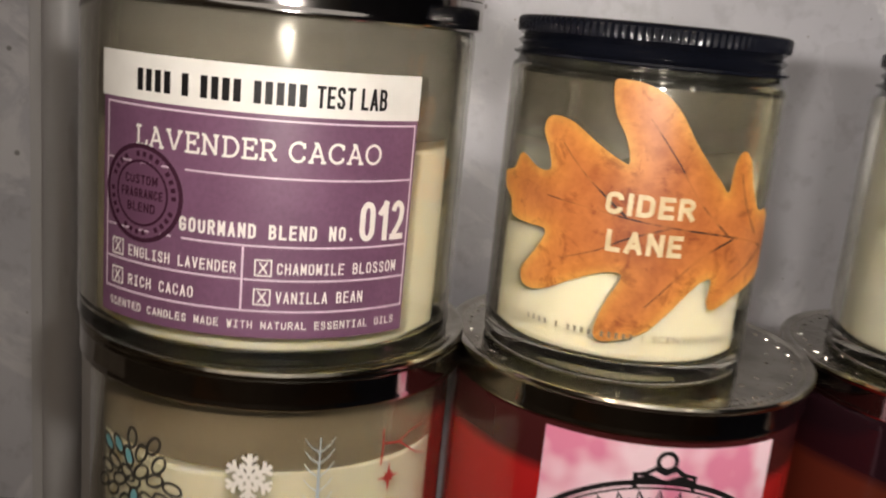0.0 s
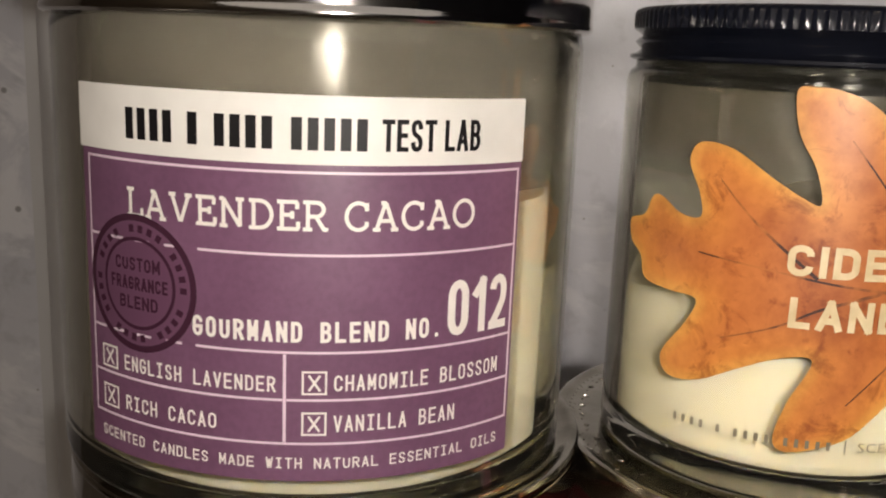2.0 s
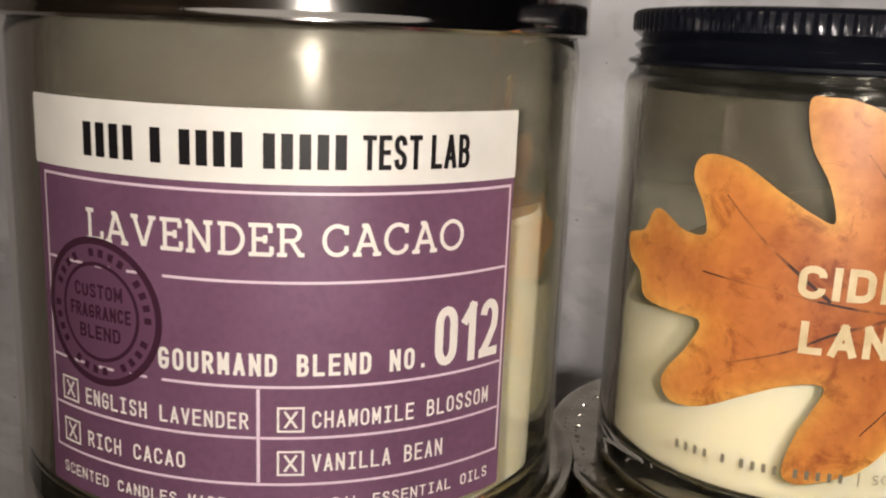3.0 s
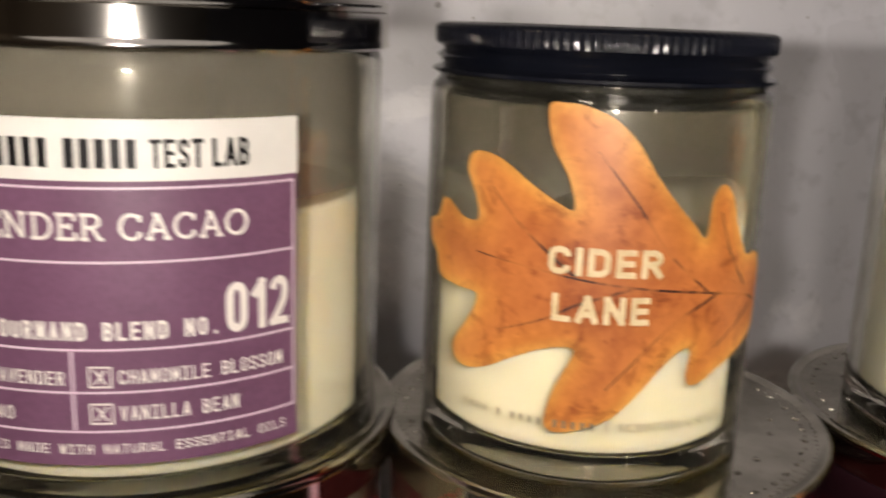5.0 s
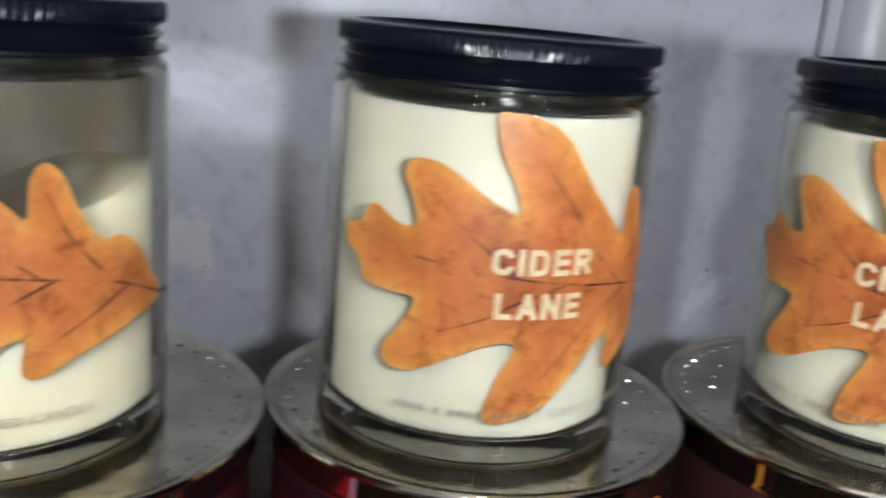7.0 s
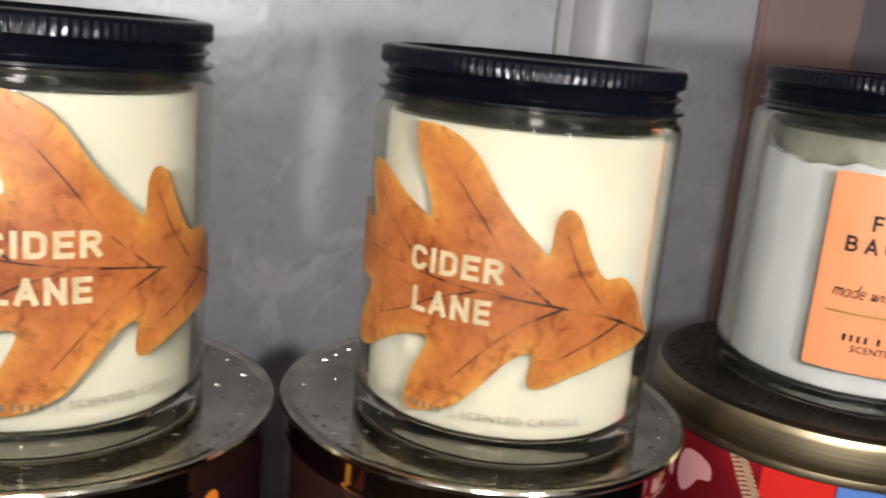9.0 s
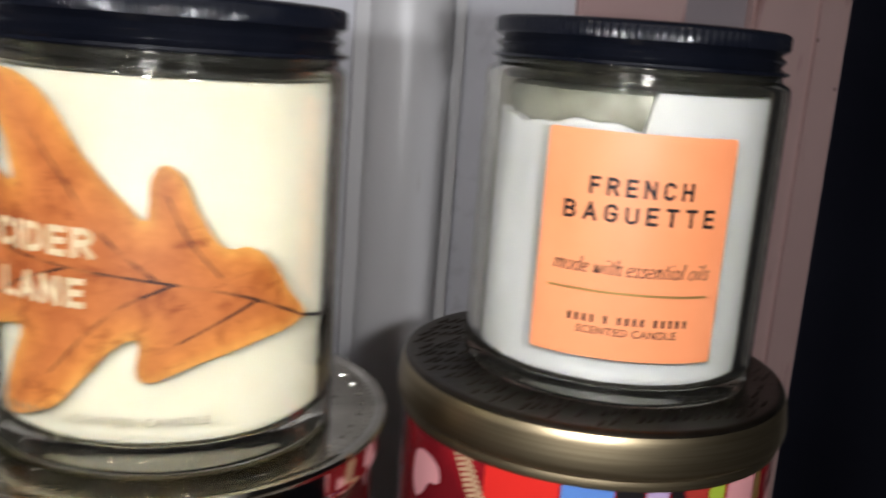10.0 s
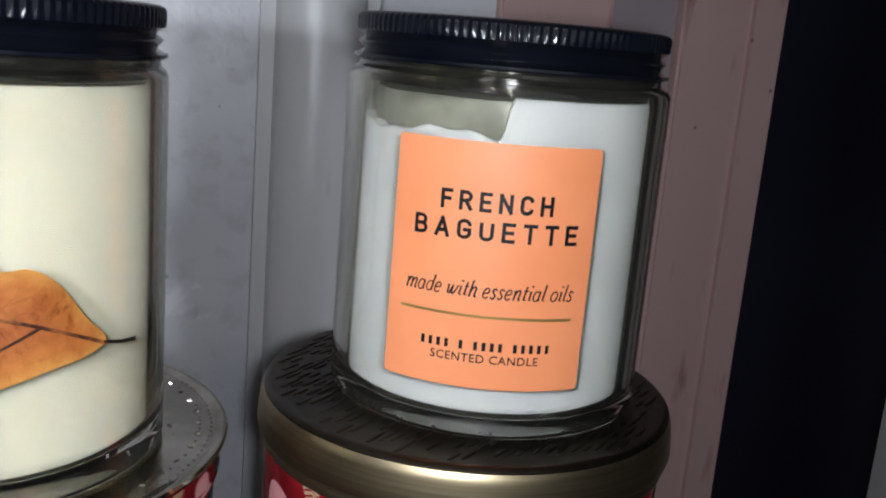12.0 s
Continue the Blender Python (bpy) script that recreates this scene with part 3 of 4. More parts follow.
def moulding(name, x, half, depth, mat, label):
    """A tall half-round bead on the wall, with small fillets at its sides."""
    prof = [(x - half - 0.006, WALL_Y - 0.002), (x - half - 0.006, WALL_Y - 0.006), (x - half, WALL_Y - 0.006)]
    prof += [(x - half * math.cos(math.pi * k / 16), WALL_Y - 0.006 - depth * math.sin(math.pi * k / 16)) for k in range(1, 16)]
    prof += [(x + half, WALL_Y - 0.006), (x + half + 0.006, WALL_Y - 0.006), (x + half + 0.006, WALL_Y - 0.002)]
    bm = bmesh.new()
    low = [bm.verts.new((px, py, -0.085)) for px, py in prof]
    top = [bm.verts.new((px, py, 1.6)) for px, py in prof]
    for i in range(len(prof)):
        j = (i + 1) % len(prof)
        bm.faces.new((low[i], low[j], top[j], top[i]))
    bm.faces.new(low[::-1])
    bm.faces.new(top)
    bmesh.ops.recalc_face_normals(bm, faces=bm.faces)
    ob = setting(name, bm, mat, label, "trim")
    for f in ob.data.polygons:
        f.use_smooth = True
    ob.data.set_sharp_from_angle(angle=radians(40))


moulding("trim_east", 0.324, 0.0185, 0.014, TRIM_PAINT, "white half-round wooden moulding on the wall")
moulding("trim_west", -0.2285, 0.0095, 0.009, TRIM_PAINT, "white half-round wooden moulding on the wall")
setting("trim_board_inner", box(0.4010, 0.1865, -0.085, 0.4556, WALL_Y - 0.002, 1.6, 0.0012), PINK_CAST_TRIM, "pinkish worn flat trim board on the wall", "trim")
setting("trim_panel", box(0.4560, 0.1905, -0.085, 0.4906, WALL_Y - 0.002, 1.6, 0.0008), MAUVE_STRIP, "mauve-grey recessed strip between two trim boards", "trim")
setting("trim_board_outer", box(0.4910, 0.1850, -0.085, 0.5258, 0.2545, 1.6, 0.0016), PINK_CAST_TRIM, "pinkish worn trim board beside the open crack", "trim")
setting("trim_corner", box(0.5272, 0.1865, -0.085, 0.5495, 0.26, 1.6, 0.0030), PINK_CAST_TRIM, "pinkish painted corner post with worn edge", "trim")
setting("wall_return", box(0.505, 0.262, -0.9, 0.535, 0.95, 1.6), UNLIT_WALL, "return wall beyond the corner post, darkness put into its colour", "wall")

# ---- candle glass and lids ----


def glass_jar(parent, R, height, wall, base, name="glass", mat=None, neck=0.0):
    """A thick-bottomed tumbler with rounded foot, inside corner and rim; with a neck it narrows under a screw lid."""
    r = R - wall
    prof = [(0, 0.0012), (R * 0.80, 0.0012), (R * 0.86, 0.0), (R - 0.0020, 0.0), (R - 0.0008, 0.0005), (R - 0.0002, 0.0014), (R, 0.0022), (R - 0.0003, 0.0030), (R, 0.0040), (R - 0.0002, 0.0049), (R, 0.0060), (R, 0.0068)]
    if neck:
        n, s = R - neck, height - 0.0035
        prof += [(R, s - 0.0040), (R, s - 0.0030), (R - neck * 0.10, s - 0.0018), (R - neck * 0.35, s - 0.0008), (n + neck * 0.15, s - 0.0002), (n, s + 0.0004), (n, height - 0.0012), (n - 0.0006, height - 0.0002),
                 (r + 0.0001, height), (r - 0.0006, height - 0.0006), (r - 0.0008, height - 0.0016), (r - 0.0004, s - 0.0010), (r, s - 0.0030), (r, s - 0.0040)]
    else:
        prof += [(R, height - 0.0055), (R, height - 0.004), (R - 0.0008, height - 0.001), (R - wall / 2, height), (r + 0.0003, height - 0.0008), (r, height - 0.003), (r, height - 0.004)]
    prof += [(r, base + 0.0034), (r, base + 0.0024), (r - 0.0006, base + 0.0008), (r - 0.0020, base), (0, base)]
    ob = part(name, lathe(prof, 128), mat or GLASS, parent, smooth=True)
    ob.visible_shadow = False
    return ob


def wax_body(parent, r, z0, top, mat, label, seg=120):
    """Wax with a rounded lower edge; top(a) gives the height of its rim at the angle a, and a dished surface."""
    bm = bmesh.new()
    levels = [(r - 0.0018, 0.0), (r - 0.0004, 0.0007), (r, 0.0020), (r, 0.0028)]
    rings = []
    for rr, dz in levels:
        rings.append([bm.verts.new((rr * math.sin(2 * math.pi * k / seg), -rr * math.cos(2 * math.pi * k / seg), z0 + dz)) for k in range(seg)])
    for s, drop in ((1.0, 0.0008), (0.985, 0.0), (0.93, 0.0), (0.8, 0.0015), (0.5, 0.002)):
        ring = []
        for k in range(seg):
            a = 2 * math.pi * k / seg
            ring.append(bm.verts.new((r * s * math.sin(a), -r * s * math.cos(a), top(a) - drop)))
        rings.append(ring)
    for a, b in zip(rings, rings[1:]):
        for k in range(seg):
            n = (k + 1) % seg
            bm.faces.new((a[k], a[n], b[n], b[k]))
    bm.faces.new(rings[0][::-1])
    bm.faces.new(rings[-1])
    bmesh.ops.recalc_face_normals(bm, faces=bm.faces)
    return part("wax", bm, mat, parent, label, smooth=True)


def tone_film(parent, r, z0, z1, mat=None):
    """Added film that dims the empty part of a glass and imitates torch bloom."""
    prof = [(r, z0), (r, z1), (r - 0.0001, z1), (r - 0.0001, z0)]
    ob = part("tone_film", lathe(prof, 96, close=True), mat or TONE_FILM, parent, "thin brownish toning film added inside the glass", smooth=True)
    ob.visible_shadow = False


def wick(parent, x, y, z, h=0.008):
    bm = lathe([(0, 0), (0.0011, 0), (0.0010, h * 0.9), (0, h)], 10)
    bmesh.ops.translate(bm, vec=(x, y, z), verts=bm.verts)
    part("wick", bm, BLACK_INK, parent, "short blackened cotton wick", smooth=True)


def screw_lid(parent, z, R, bore, wax_top):
    """Black metal screw lid: rolled lip, thread beads and a knurled top band, with the dark seal inside the glass."""
    prof = [(0, 0.0006), (R - 0.003, 0.0006), (R + 0.0004, 0.0), (R + 0.0010, 0.0004), (R + 0.0009, 0.0010), (R - 0.0002, 0.0013),
            (R - 0.0012, 0.0021), (R - 0.0004, 0.0030), (R + 0.0001, 0.0036), (R - 0.0005, 0.0042), (R - 0.0014, 0.0048), (R - 0.0004, 0.0056),
            (R + 0.0004, 0.0061), (R + 0.0006, 0.0068), (R + 0.0006, 0.0093), (R + 0.0002, 0.0099), (R - 0.0008, 0.0103), (R - 0.0030, 0.0105),
            (R - 0.0036, 0.0096), (R - 0.0060, 0.0088), (0, 0.0088)]
    prof = [(r, z + h) for r, h in prof]

    def knurl(i, k):
        return 1.0 - (0.010 if i in (13, 14, 15) and k % 4 in (0, 1) else 0.0)

    low = wax_top + 0.0002
    liner = [(bore - 0.0007, low), (bore - 0.0002, low + 0.0005), (bore - 0.0002, z - 0.0030), (bore - 0.0010, z - 0.0012), (bore - 0.0010, z + 0.0004), (bore - 0.0028, z + 0.0004), (bore - 0.0028, low + 0.0005), (bore - 0.0022, low)]
    part("lid_liner", lathe(liner, 96, close=True), LINER, parent, "black inner lid seal seen through the glass", smooth=True)
    return part("lid", lathe(prof, 480, knurl), BLACK_METAL, parent, "black enamelled metal screw lid with knurled band", smooth=True)


def flat_lid(parent, z, R, h, mat, label, overhang=0.0, top_mat=None):
    """A pressed metal lid: straight skirt with a rolled lower edge, and a flat top with a fine raised rim."""
    s = R - overhang
    prof = [(s - 0.0020, z + 0.0006), (s - 0.0006, z), (s, z + 0.0005), (s + 0.0001, z + 0.0010), (s - 0.0001, z + 0.0016),
            (s - 0.0001, z + 0.0021), (s - 0.0001, z + h - 0.0031), (s - 0.0001, z + h - 0.0026), (s - 0.0006, z + h - 0.0022)]
    lid = part("lid", lathe(prof, 160), mat, parent, label, smooth=True)
    prof = [(s - 0.0016, z + h - 0.0024), (s + overhang * 0.5, z + h - 0.0022), (R - 0.0002, z + h - 0.0016), (R, z + h - 0.0009), (R - 0.0004, z + h - 0.0002), (R - 0.0012, z + h),
            (R - 0.0022, z + h - 0.0003), (R - 0.0030, z + h - 0.0006), (R - 0.0036, z + h - 0.0006), (0, z + h - 0.0006)]
    part("lid_top", lathe(prof, 160), top_mat or mat, lid, "flat metal top with raised rim", smooth=True)
    return lid


def domed_lid(parent, z, R, h, label):
    """A brushed brass lid: turned-in lower lip, slightly swelling side and a dark top behind a rounded shoulder."""
    prof = [(R - 0.0036, z + 0.0008), (R - 0.0022, z), (R - 0.0014, z + 0.0004), (R - 0.0013, z + 0.0012), (R - 0.0017, z + 0.0026), (R - 0.0010, z + 0.0034), (R - 0.0002, z + 0.0040), (R, z + 0.0050),
            (R - 0.0002, z + h * 0.5), (R - 0.0006, z + h - 0.0038), (R - 0.0009, z + h - 0.0026), (R - 0.0014, z + h - 0.0016)]
    lid = part("lid", lathe(prof, 160), BRASS, parent, label, smooth=True)
    prof = [(R - 0.0016, z + h - 0.0018), (R - 0.0014, z + h - 0.0013), (R - 0.0020, z + h - 0.0006), (R - 0.0028, z + h - 0.0003), (R - 0.0040, z + h - 0.0006), (0, z + h - 0.0006)]
    part("lid_top", lathe(prof, 160), BRONZE, lid, "dark bronze lid top", smooth=True)
    return lid


def ridge(bm, pts, z, w, h):
    """A low rounded ridge along points of a flat lid."""
    n = len(pts)
    rows = []
    for i, p in enumerate(pts):
        a, b = Vector(pts[max(i - 1, 0)]), Vector(pts[min(i + 1, n - 1)])
        d = (b - a).normalized()
        taper = 0.55 if i in (0, n - 1) else 1.0
        rows.append([bm.verts.new((p[0] - d.y * w * f * taper, p[1] + d.x * w * f * taper, z + h * e * taper)) for f, e in ((-0.5, -0.3), (-0.25, 0.8), (0.25, 0.8), (0.5, -0.3))])
    for a, b in zip(rows, rows[1:]):
        for k in range(3):
            bm.faces.new((a[k], a[k + 1], b[k + 1], b[k]))
    for r in (rows[0], rows[-1]):
        bm.faces.new(r)


def emboss_garland(lid, z, R, mat):
    """Fine embossing: a beaded rim and two broken wreaths of small three-leaved sprigs."""
    rnd = random.Random(int(R * 1e5))
    bm = bmesh.new()

    def bead(a, r, w, h):
        c = (r * math.sin(a), -r * math.cos(a))
        ring = [bm.verts.new((c[0] + w * math.cos(t * 1.0472), c[1] + w * math.sin(t * 1.0472), z - 0.00005)) for t in range(6)]
        top = bm.verts.new((c[0], c[1], z + h))
        for t in range(6):
            bm.faces.new((ring[t], ring[(t + 1) % 6], top))

    def sprig(a, r, n, lean):
        """Three short raised leaves that fan out from one point."""
        for d in (-0.7, 0.0, 0.7):
            t = a + lean + d
            pts = [(r * math.sin(a) + q * math.sin(t), -r * math.cos(a) - q * math.cos(t)) for q in (0.0002, n * 0.6, n)]
            ridge(bm, pts, z - 0.00003, 0.00046, 0.00028)

    for k in range(130):
        bead(2 * math.pi * k / 130, R - 0.0036, 0.00036, 0.00022)
    for k in range(420):
        bead(rnd.uniform(0, 2 * math.pi), R - rnd.uniform(0.0022, 0.0052), rnd.uniform(0.00022, 0.00042), rnd.uniform(0.00008, 0.00020))
    for k in range(46):
        a = 2 * math.pi * (k + rnd.uniform(-0.12, 0.12)) / 46
        sprig(a, R - 0.0072 + rnd.uniform(-0.0003, 0.0003), rnd.uniform(0.0012, 0.0018), rnd.uniform(-0.4, 0.4))
        bead(a + 0.06, R - 0.0060, 0.00040, 0.00026)
    for k in range(30):
        if rnd.random() < 0.75:
            a = 2 * math.pi * (k + rnd.uniform(-0.2, 0.2)) / 30
            sprig(a, R - 0.0125 + rnd.uniform(-0.0008, 0.0008), rnd.uniform(0.0012, 0.0020), math.pi + rnd.uniform(-0.8, 0.8))
            bead(a + 0.10, R - 0.0112, 0.00040, 0.00024)
    bmesh.ops.recalc_face_normals(bm, faces=bm.faces)
    part("embossing", bm, mat, lid, "raised leaf garland pattern", smooth=True)


def emboss_hatch(lid, z, R, mat):
    """Embossed slanting dashes in broken rows over the top of a lid."""
    rnd = random.Random(5)
    bm = bmesh.new()
    y = -R + 0.003
    while y < R - 0.003:
        x = -R + rnd.uniform(0.0005, 0.004)
        while x < R - 0.002:
            n = rnd.uniform(0.004, 0.009)
            if math.hypot(x, y) < R - 0.0035 and math.hypot(x + n * 0.75, y + n * 0.65) < R - 0.0035:
                ridge(bm, [(x, y), (x + n * 0.38, y + n * 0.33), (x + n * 0.75, y + n * 0.65)], z, 0.0015, 0.00060)
            x += rnd.uniform(0.0024, 0.0034) + (0.004 if rnd.random() < 0.12 else 0.0)
        y += 0.0056
    bmesh.ops.recalc_face_normals(bm, faces=bm.faces)
    part("embossing", bm, mat, lid, "raised slanting dashes", smooth=True)


# ---- printed leaf ----
OUTLINE_TOP = [(-15.8, 76.4), (-12.5, 77.0), (-9.0, 76.7), (-3.8, 74.6), (0.7, 70.5), (5.1, 64.1), (9.7, 58.7), (13.5, 54.9), (16.6, 52.2),
               (17.4, 59.5), (19.8, 62.3), (23.0, 60.0), (26.0, 53.2), (30.4, 47.2), (35.5, 47.0), (40.4, 43.6), (45.2, 37.0), (49.5, 32.0)]
OUTLINE_LOW = [(45.0, 29.6), (38.3, 28.4), (26.1, 25.0), (17.8, 21.6), (15.0, 23.4), (15.3, 29.6), (10.9, 27.8), (4.6, 20.6), (-0.3, 15.6), (-5.4, 13.2),
               (-11.0, 11.8), (-13.2, 14.0), (-11.5, 21.3), (-8.2, 29.3), (-13.5, 29.2), (-20.2, 26.1), (-27.9, 21.9), (-34.2, 21.2), (-36.3, 25.0), (-31.6, 32.0), (-29.6, 37.2)]
OUTLINE_END = [(-35.6, 37.6), (-42.6, 38.4), (-44.6, 42.6), (-48.5, 45.0), (-49.4, 49.0), (-44.4, 50.8), (-42.2, 54.6), (-39.6, 55.2), (-34.4, 52.6), (-30.2, 52.8),
               (-31.0, 57.3), (-33.6, 62.6), (-31.6, 66.2), (-25.3, 65.6), (-18.1, 61.2), (-12.7, 58.1), (-9.9, 57.4), (-11.4, 63.3), (-14.7, 69.3)]
MIDRIB = [(-30, 46.2), (-17.4, 45.0), (-7, 43.6), (3, 42.5), (19.3, 40.7), (34, 37.6), (49.5, 31.2)]
SIDE_VEINS = [[(-6.3, 68.5), (2.1, 58.2), (8.9, 49.1), (18.5, 41.0)], [(-24.1, 31.1), (-14.8, 34.9), (-7.7, 38.9), (2, 42.4)], [(-1.7, 21.6), (6, 30.3), (12.3, 35.9), (21, 40.2)],
              [(20.2, 56.8), (24.5, 47.9), (33, 38.2)], [(18.5, 27), (26, 31), (37, 36.4)], [(-27, 60), (-20, 53), (-9, 44.2)]]


def leaf_print(parent, R, lift_z=0.0):
    outline = spline(OUTLINE_TOP + OUTLINE_LOW + OUTLINE_END, closed=True, steps=5)
    bm = polygon(outline)
    bmesh.ops.triangulate(bm, faces=bm.faces[:])
    us = Matrix.Translation((0, lift_z, 0))
    edge = np.array(outline)
    # strips first, so that each point can store how far it lies inside the rim
    for u in np.arange(-50, 51, 1.6):
        bmesh.ops.bisect_plane(bm, geom=bm.verts[:] + bm.edges[:] + bm.faces[:], plane_co=(u, 0, 0), plane_no=(1, 0, 0), dist=1e-5)
    for v in np.arange(10, 78, 1.8):
        bmesh.ops.bisect_plane(bm, geom=bm.verts[:] + bm.edges[:] + bm.faces[:], plane_co=(0, v, 0), plane_no=(0, 1, 0), dist=1e-5)
    bm.verts.ensure_lookup_table()
    rim = [min(1.0, float(np.min(np.hypot(edge[:, 0] - v.co.x, edge[:, 1] - v.co.y))) / 7.0) for v in bm.verts]
    bmesh.ops.transform(bm, matrix=us, verts=bm.verts)
    wrap(bm, R, 0.10, 0)
    leaf = part("leaf_print", bm, LEAF, parent, "printed orange-brown oak leaf", smooth=True)
    at = leaf.data.attributes.new("rim", "FLOAT", "POINT")
    at.data.foreach_set("value", rim)
    bm = bmesh.new()
    stroke(bm, spline(MIDRIB), 0.26, 0.72)
    bmesh.ops.transform(bm, matrix=us, verts=bm.verts)
    part("midrib", wrap(bm, R, 0.13), VEIN, leaf, "dark brown midrib")
    for vein in SIDE_VEINS:
        bm = bmesh.new()
        stroke(bm, spline(vein), 0.22, 0.66)
        bmesh.ops.transform(bm, matrix=us, verts=bm.verts)
        part("vein", wrap(bm, R, 0.12), VEIN, leaf, "dark brown side vein")
    bm = bmesh.new()
    stroke(bm, [(49, 31.5), (53, 30.5), (57.4, 29.9)], 0.6, 0.85)
    bmesh.ops.transform(bm, matrix=us, verts=bm.verts)
    part("stalk", wrap(bm, R, 0.13), BLACK_INK, leaf, "dark leaf stalk")
    for word, box4 in (("CIDER", (-14.2, 44.5, 7.6, 50.1)), ("LANE", (-13.0, 35.1, 5.7, 40.7))):
        bm = sans_writing(word, *box4, 1.22, gap=0.34)
        bmesh.ops.transform(bm, matrix=us, verts=bm.verts)
        part("lettering", wrap(bm, R, 0.17), CREAM_INK, leaf, "bold cream capital lettering")
    bm = bars((4, 1, 4, 5), -32.4, 12.9, -2.8, 14.5, 0.62)
    rect(bm, -0.9, 12.4, -0.65, 15.0)
    bmesh.ops.transform(bm, matrix=us, verts=bm.verts)
    part("small_print", wrap(bm, R, 0.17), GREY_INK, parent, "line of small grey blocks")
    bm = writing("SCENTED CANDLE", 1.5, 12.8, 28.6, 14.6, space=1.1)
    bmesh.ops.transform(bm, matrix=us, verts=bm.verts)
    part("small_print", wrap(bm, R, 0.17), GREY_INK, parent, "small thin grey capitals")


R1 = 0.0366  # single-wick jar with the leaf print
RF = 0.0380  # single-wick jar with the paper label
JAR_H = 0.0818
LID_Z = 0.0797


def leaf_candle(place, turn, top, lift_z, label, burned=False):
    jar = thing("scented_candle", place, label, "candle", "single-wick candles", turn)
    glass_jar(jar, R1 + 0.0005, JAR_H, 0.0033, 0.0050, neck=0.0016)
    wax_body(jar, 0.0335, 0.0055, top, WAX if burned else WAX_FULL, "smooth cream wax")
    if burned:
        tone_film(jar, 0.03370, 0.0420, 0.0752, TONE_FADE)
    wick(jar, 0, 0, top(0) - 0.003)
    screw_lid(jar, LID_Z, 0.0359, R1 + 0.0005 - 0.0033, 0.0750)
    leaf_print(jar, R1, lift_z)
    return jar


leaf_candle((0.0, -0.0012, 0.0915), 0.45, lambda a: 0.046 + 0.011 * math.sin(a - 0.15) + 0.0008 * math.sin(5 * a), -0.6,
            "half-burned cream candle in clear glass with oak leaf print", burned=True)
leaf_candle((0.1087, 0.0070, 0.0910), 13.2, lambda a: 0.0750, -1.1, "full cream candle in clear glass with orange oak leaf print")
leaf_candle((0.2198, -0.0012, 0.0903), -33.6, lambda a: 0.0750, -2.1, "full cream candle in clear glass with orange oak leaf print")


def orange_label_candle(place):
    jar = thing("scented_candle", place, "white candle with orange paper label and chipped wax rim", "candle", "single-wick candles", -1.2)
    glass_jar(jar, RF + 0.0005, JAR_H, 0.0036, 0.0040, neck=0.0026)

    def ease(x):
        x = min(max(x, 0.0), 1.0)
        return x * x * (3 - 2 * x)

    def top(a):
        a = (a + math.pi) % (2 * math.pi) - math.pi
        d = math.degrees(a)
        gap = ease((d + 150) / 20) * (1 - ease((d + 22) / 3.5))
        low = 0.0662 + 0.0009 * math.sin(d * 0.11) + 0.0004 * math.sin(d * 0.37 + 1)
        return 0.0744 + (low - 0.0744) * gap

    body = wax_body(jar, 0.0341, 0.0046, top, WAX_COOL, "cool white wax with broken rim", seg=240)
    for v in body.data.vertices:
        # the wax has shrunk away from the glass in shallow waves
        k = 1 - 0.016 * (0.5 + 0.5 * math.sin(v.co.z * 210 + 3 * math.atan2(v.co.x, v.co.y))) * min(1.0, max(0.0, (v.co.z - 0.008) / 0.01))
        v.co.x, v.co.y = v.co.x * k, v.co.y * k
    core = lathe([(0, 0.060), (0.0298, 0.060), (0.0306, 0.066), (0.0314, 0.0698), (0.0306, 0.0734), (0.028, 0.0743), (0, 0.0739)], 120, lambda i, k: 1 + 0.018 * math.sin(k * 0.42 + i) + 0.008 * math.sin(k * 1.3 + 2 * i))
    part("wax_core", core, WAX_CORE, jar, "set-back lumpy wax behind the broken rim", smooth=True)
    wick(jar, 0, 0, 0.0715, 0.006)
    screw_lid(jar, LID_Z, 0.0364, RF + 0.0005 - 0.0036, 0.0746)
    label = part("label", wrap(rounded(-36.6, 12.3, 7.9, 65.4, 1.0), RF, 0.15), ORANGE_PAPER, jar, "matte orange paper label", smooth=True)
    for word, b, pen in (("FRENCH", (-25.7, 50.9, -2.2, 55.1), 0.78), ("BAGUETTE", (-31.2, 44.8, 3.8, 49.1), 0.78)):
        part("lettering", wrap(sans_writing(word, *b, pen, gap=0.72), RF, 0.22), BLACK_INK, label, "spaced black capitals")
    part("lettering", wrap(italic_writing("made with essential oils", -32.1, 32.6, 4.6, 36.3, 0.36), RF, 0.22), BLACK_INK, label, "black italic lettering")
    part("lettering", wrap(writing("SCENTED CANDLE", -25.3, 18.1, -2.1, 20.0, bold=0.012, space=1.1), RF, 0.22), BLACK_INK, label, "small black capitals")
    part("lettering", wrap(bars((4, 1, 4, 5), -28.1, 20.9, 0.5, 22.8, 0.55), RF, 0.22), BLACK_INK, label, "row of small black blocks")
    bm = bmesh.new()
    rect(bm, -33.2, 28.1, 4.4, 28.75)
    part("gold_rule", wrap(bm, RF, 0.22), GOLD_INK, label, "thin gold foil line")
    return jar


orange_label_candle((0.3360, 0.0115, 0.0933))


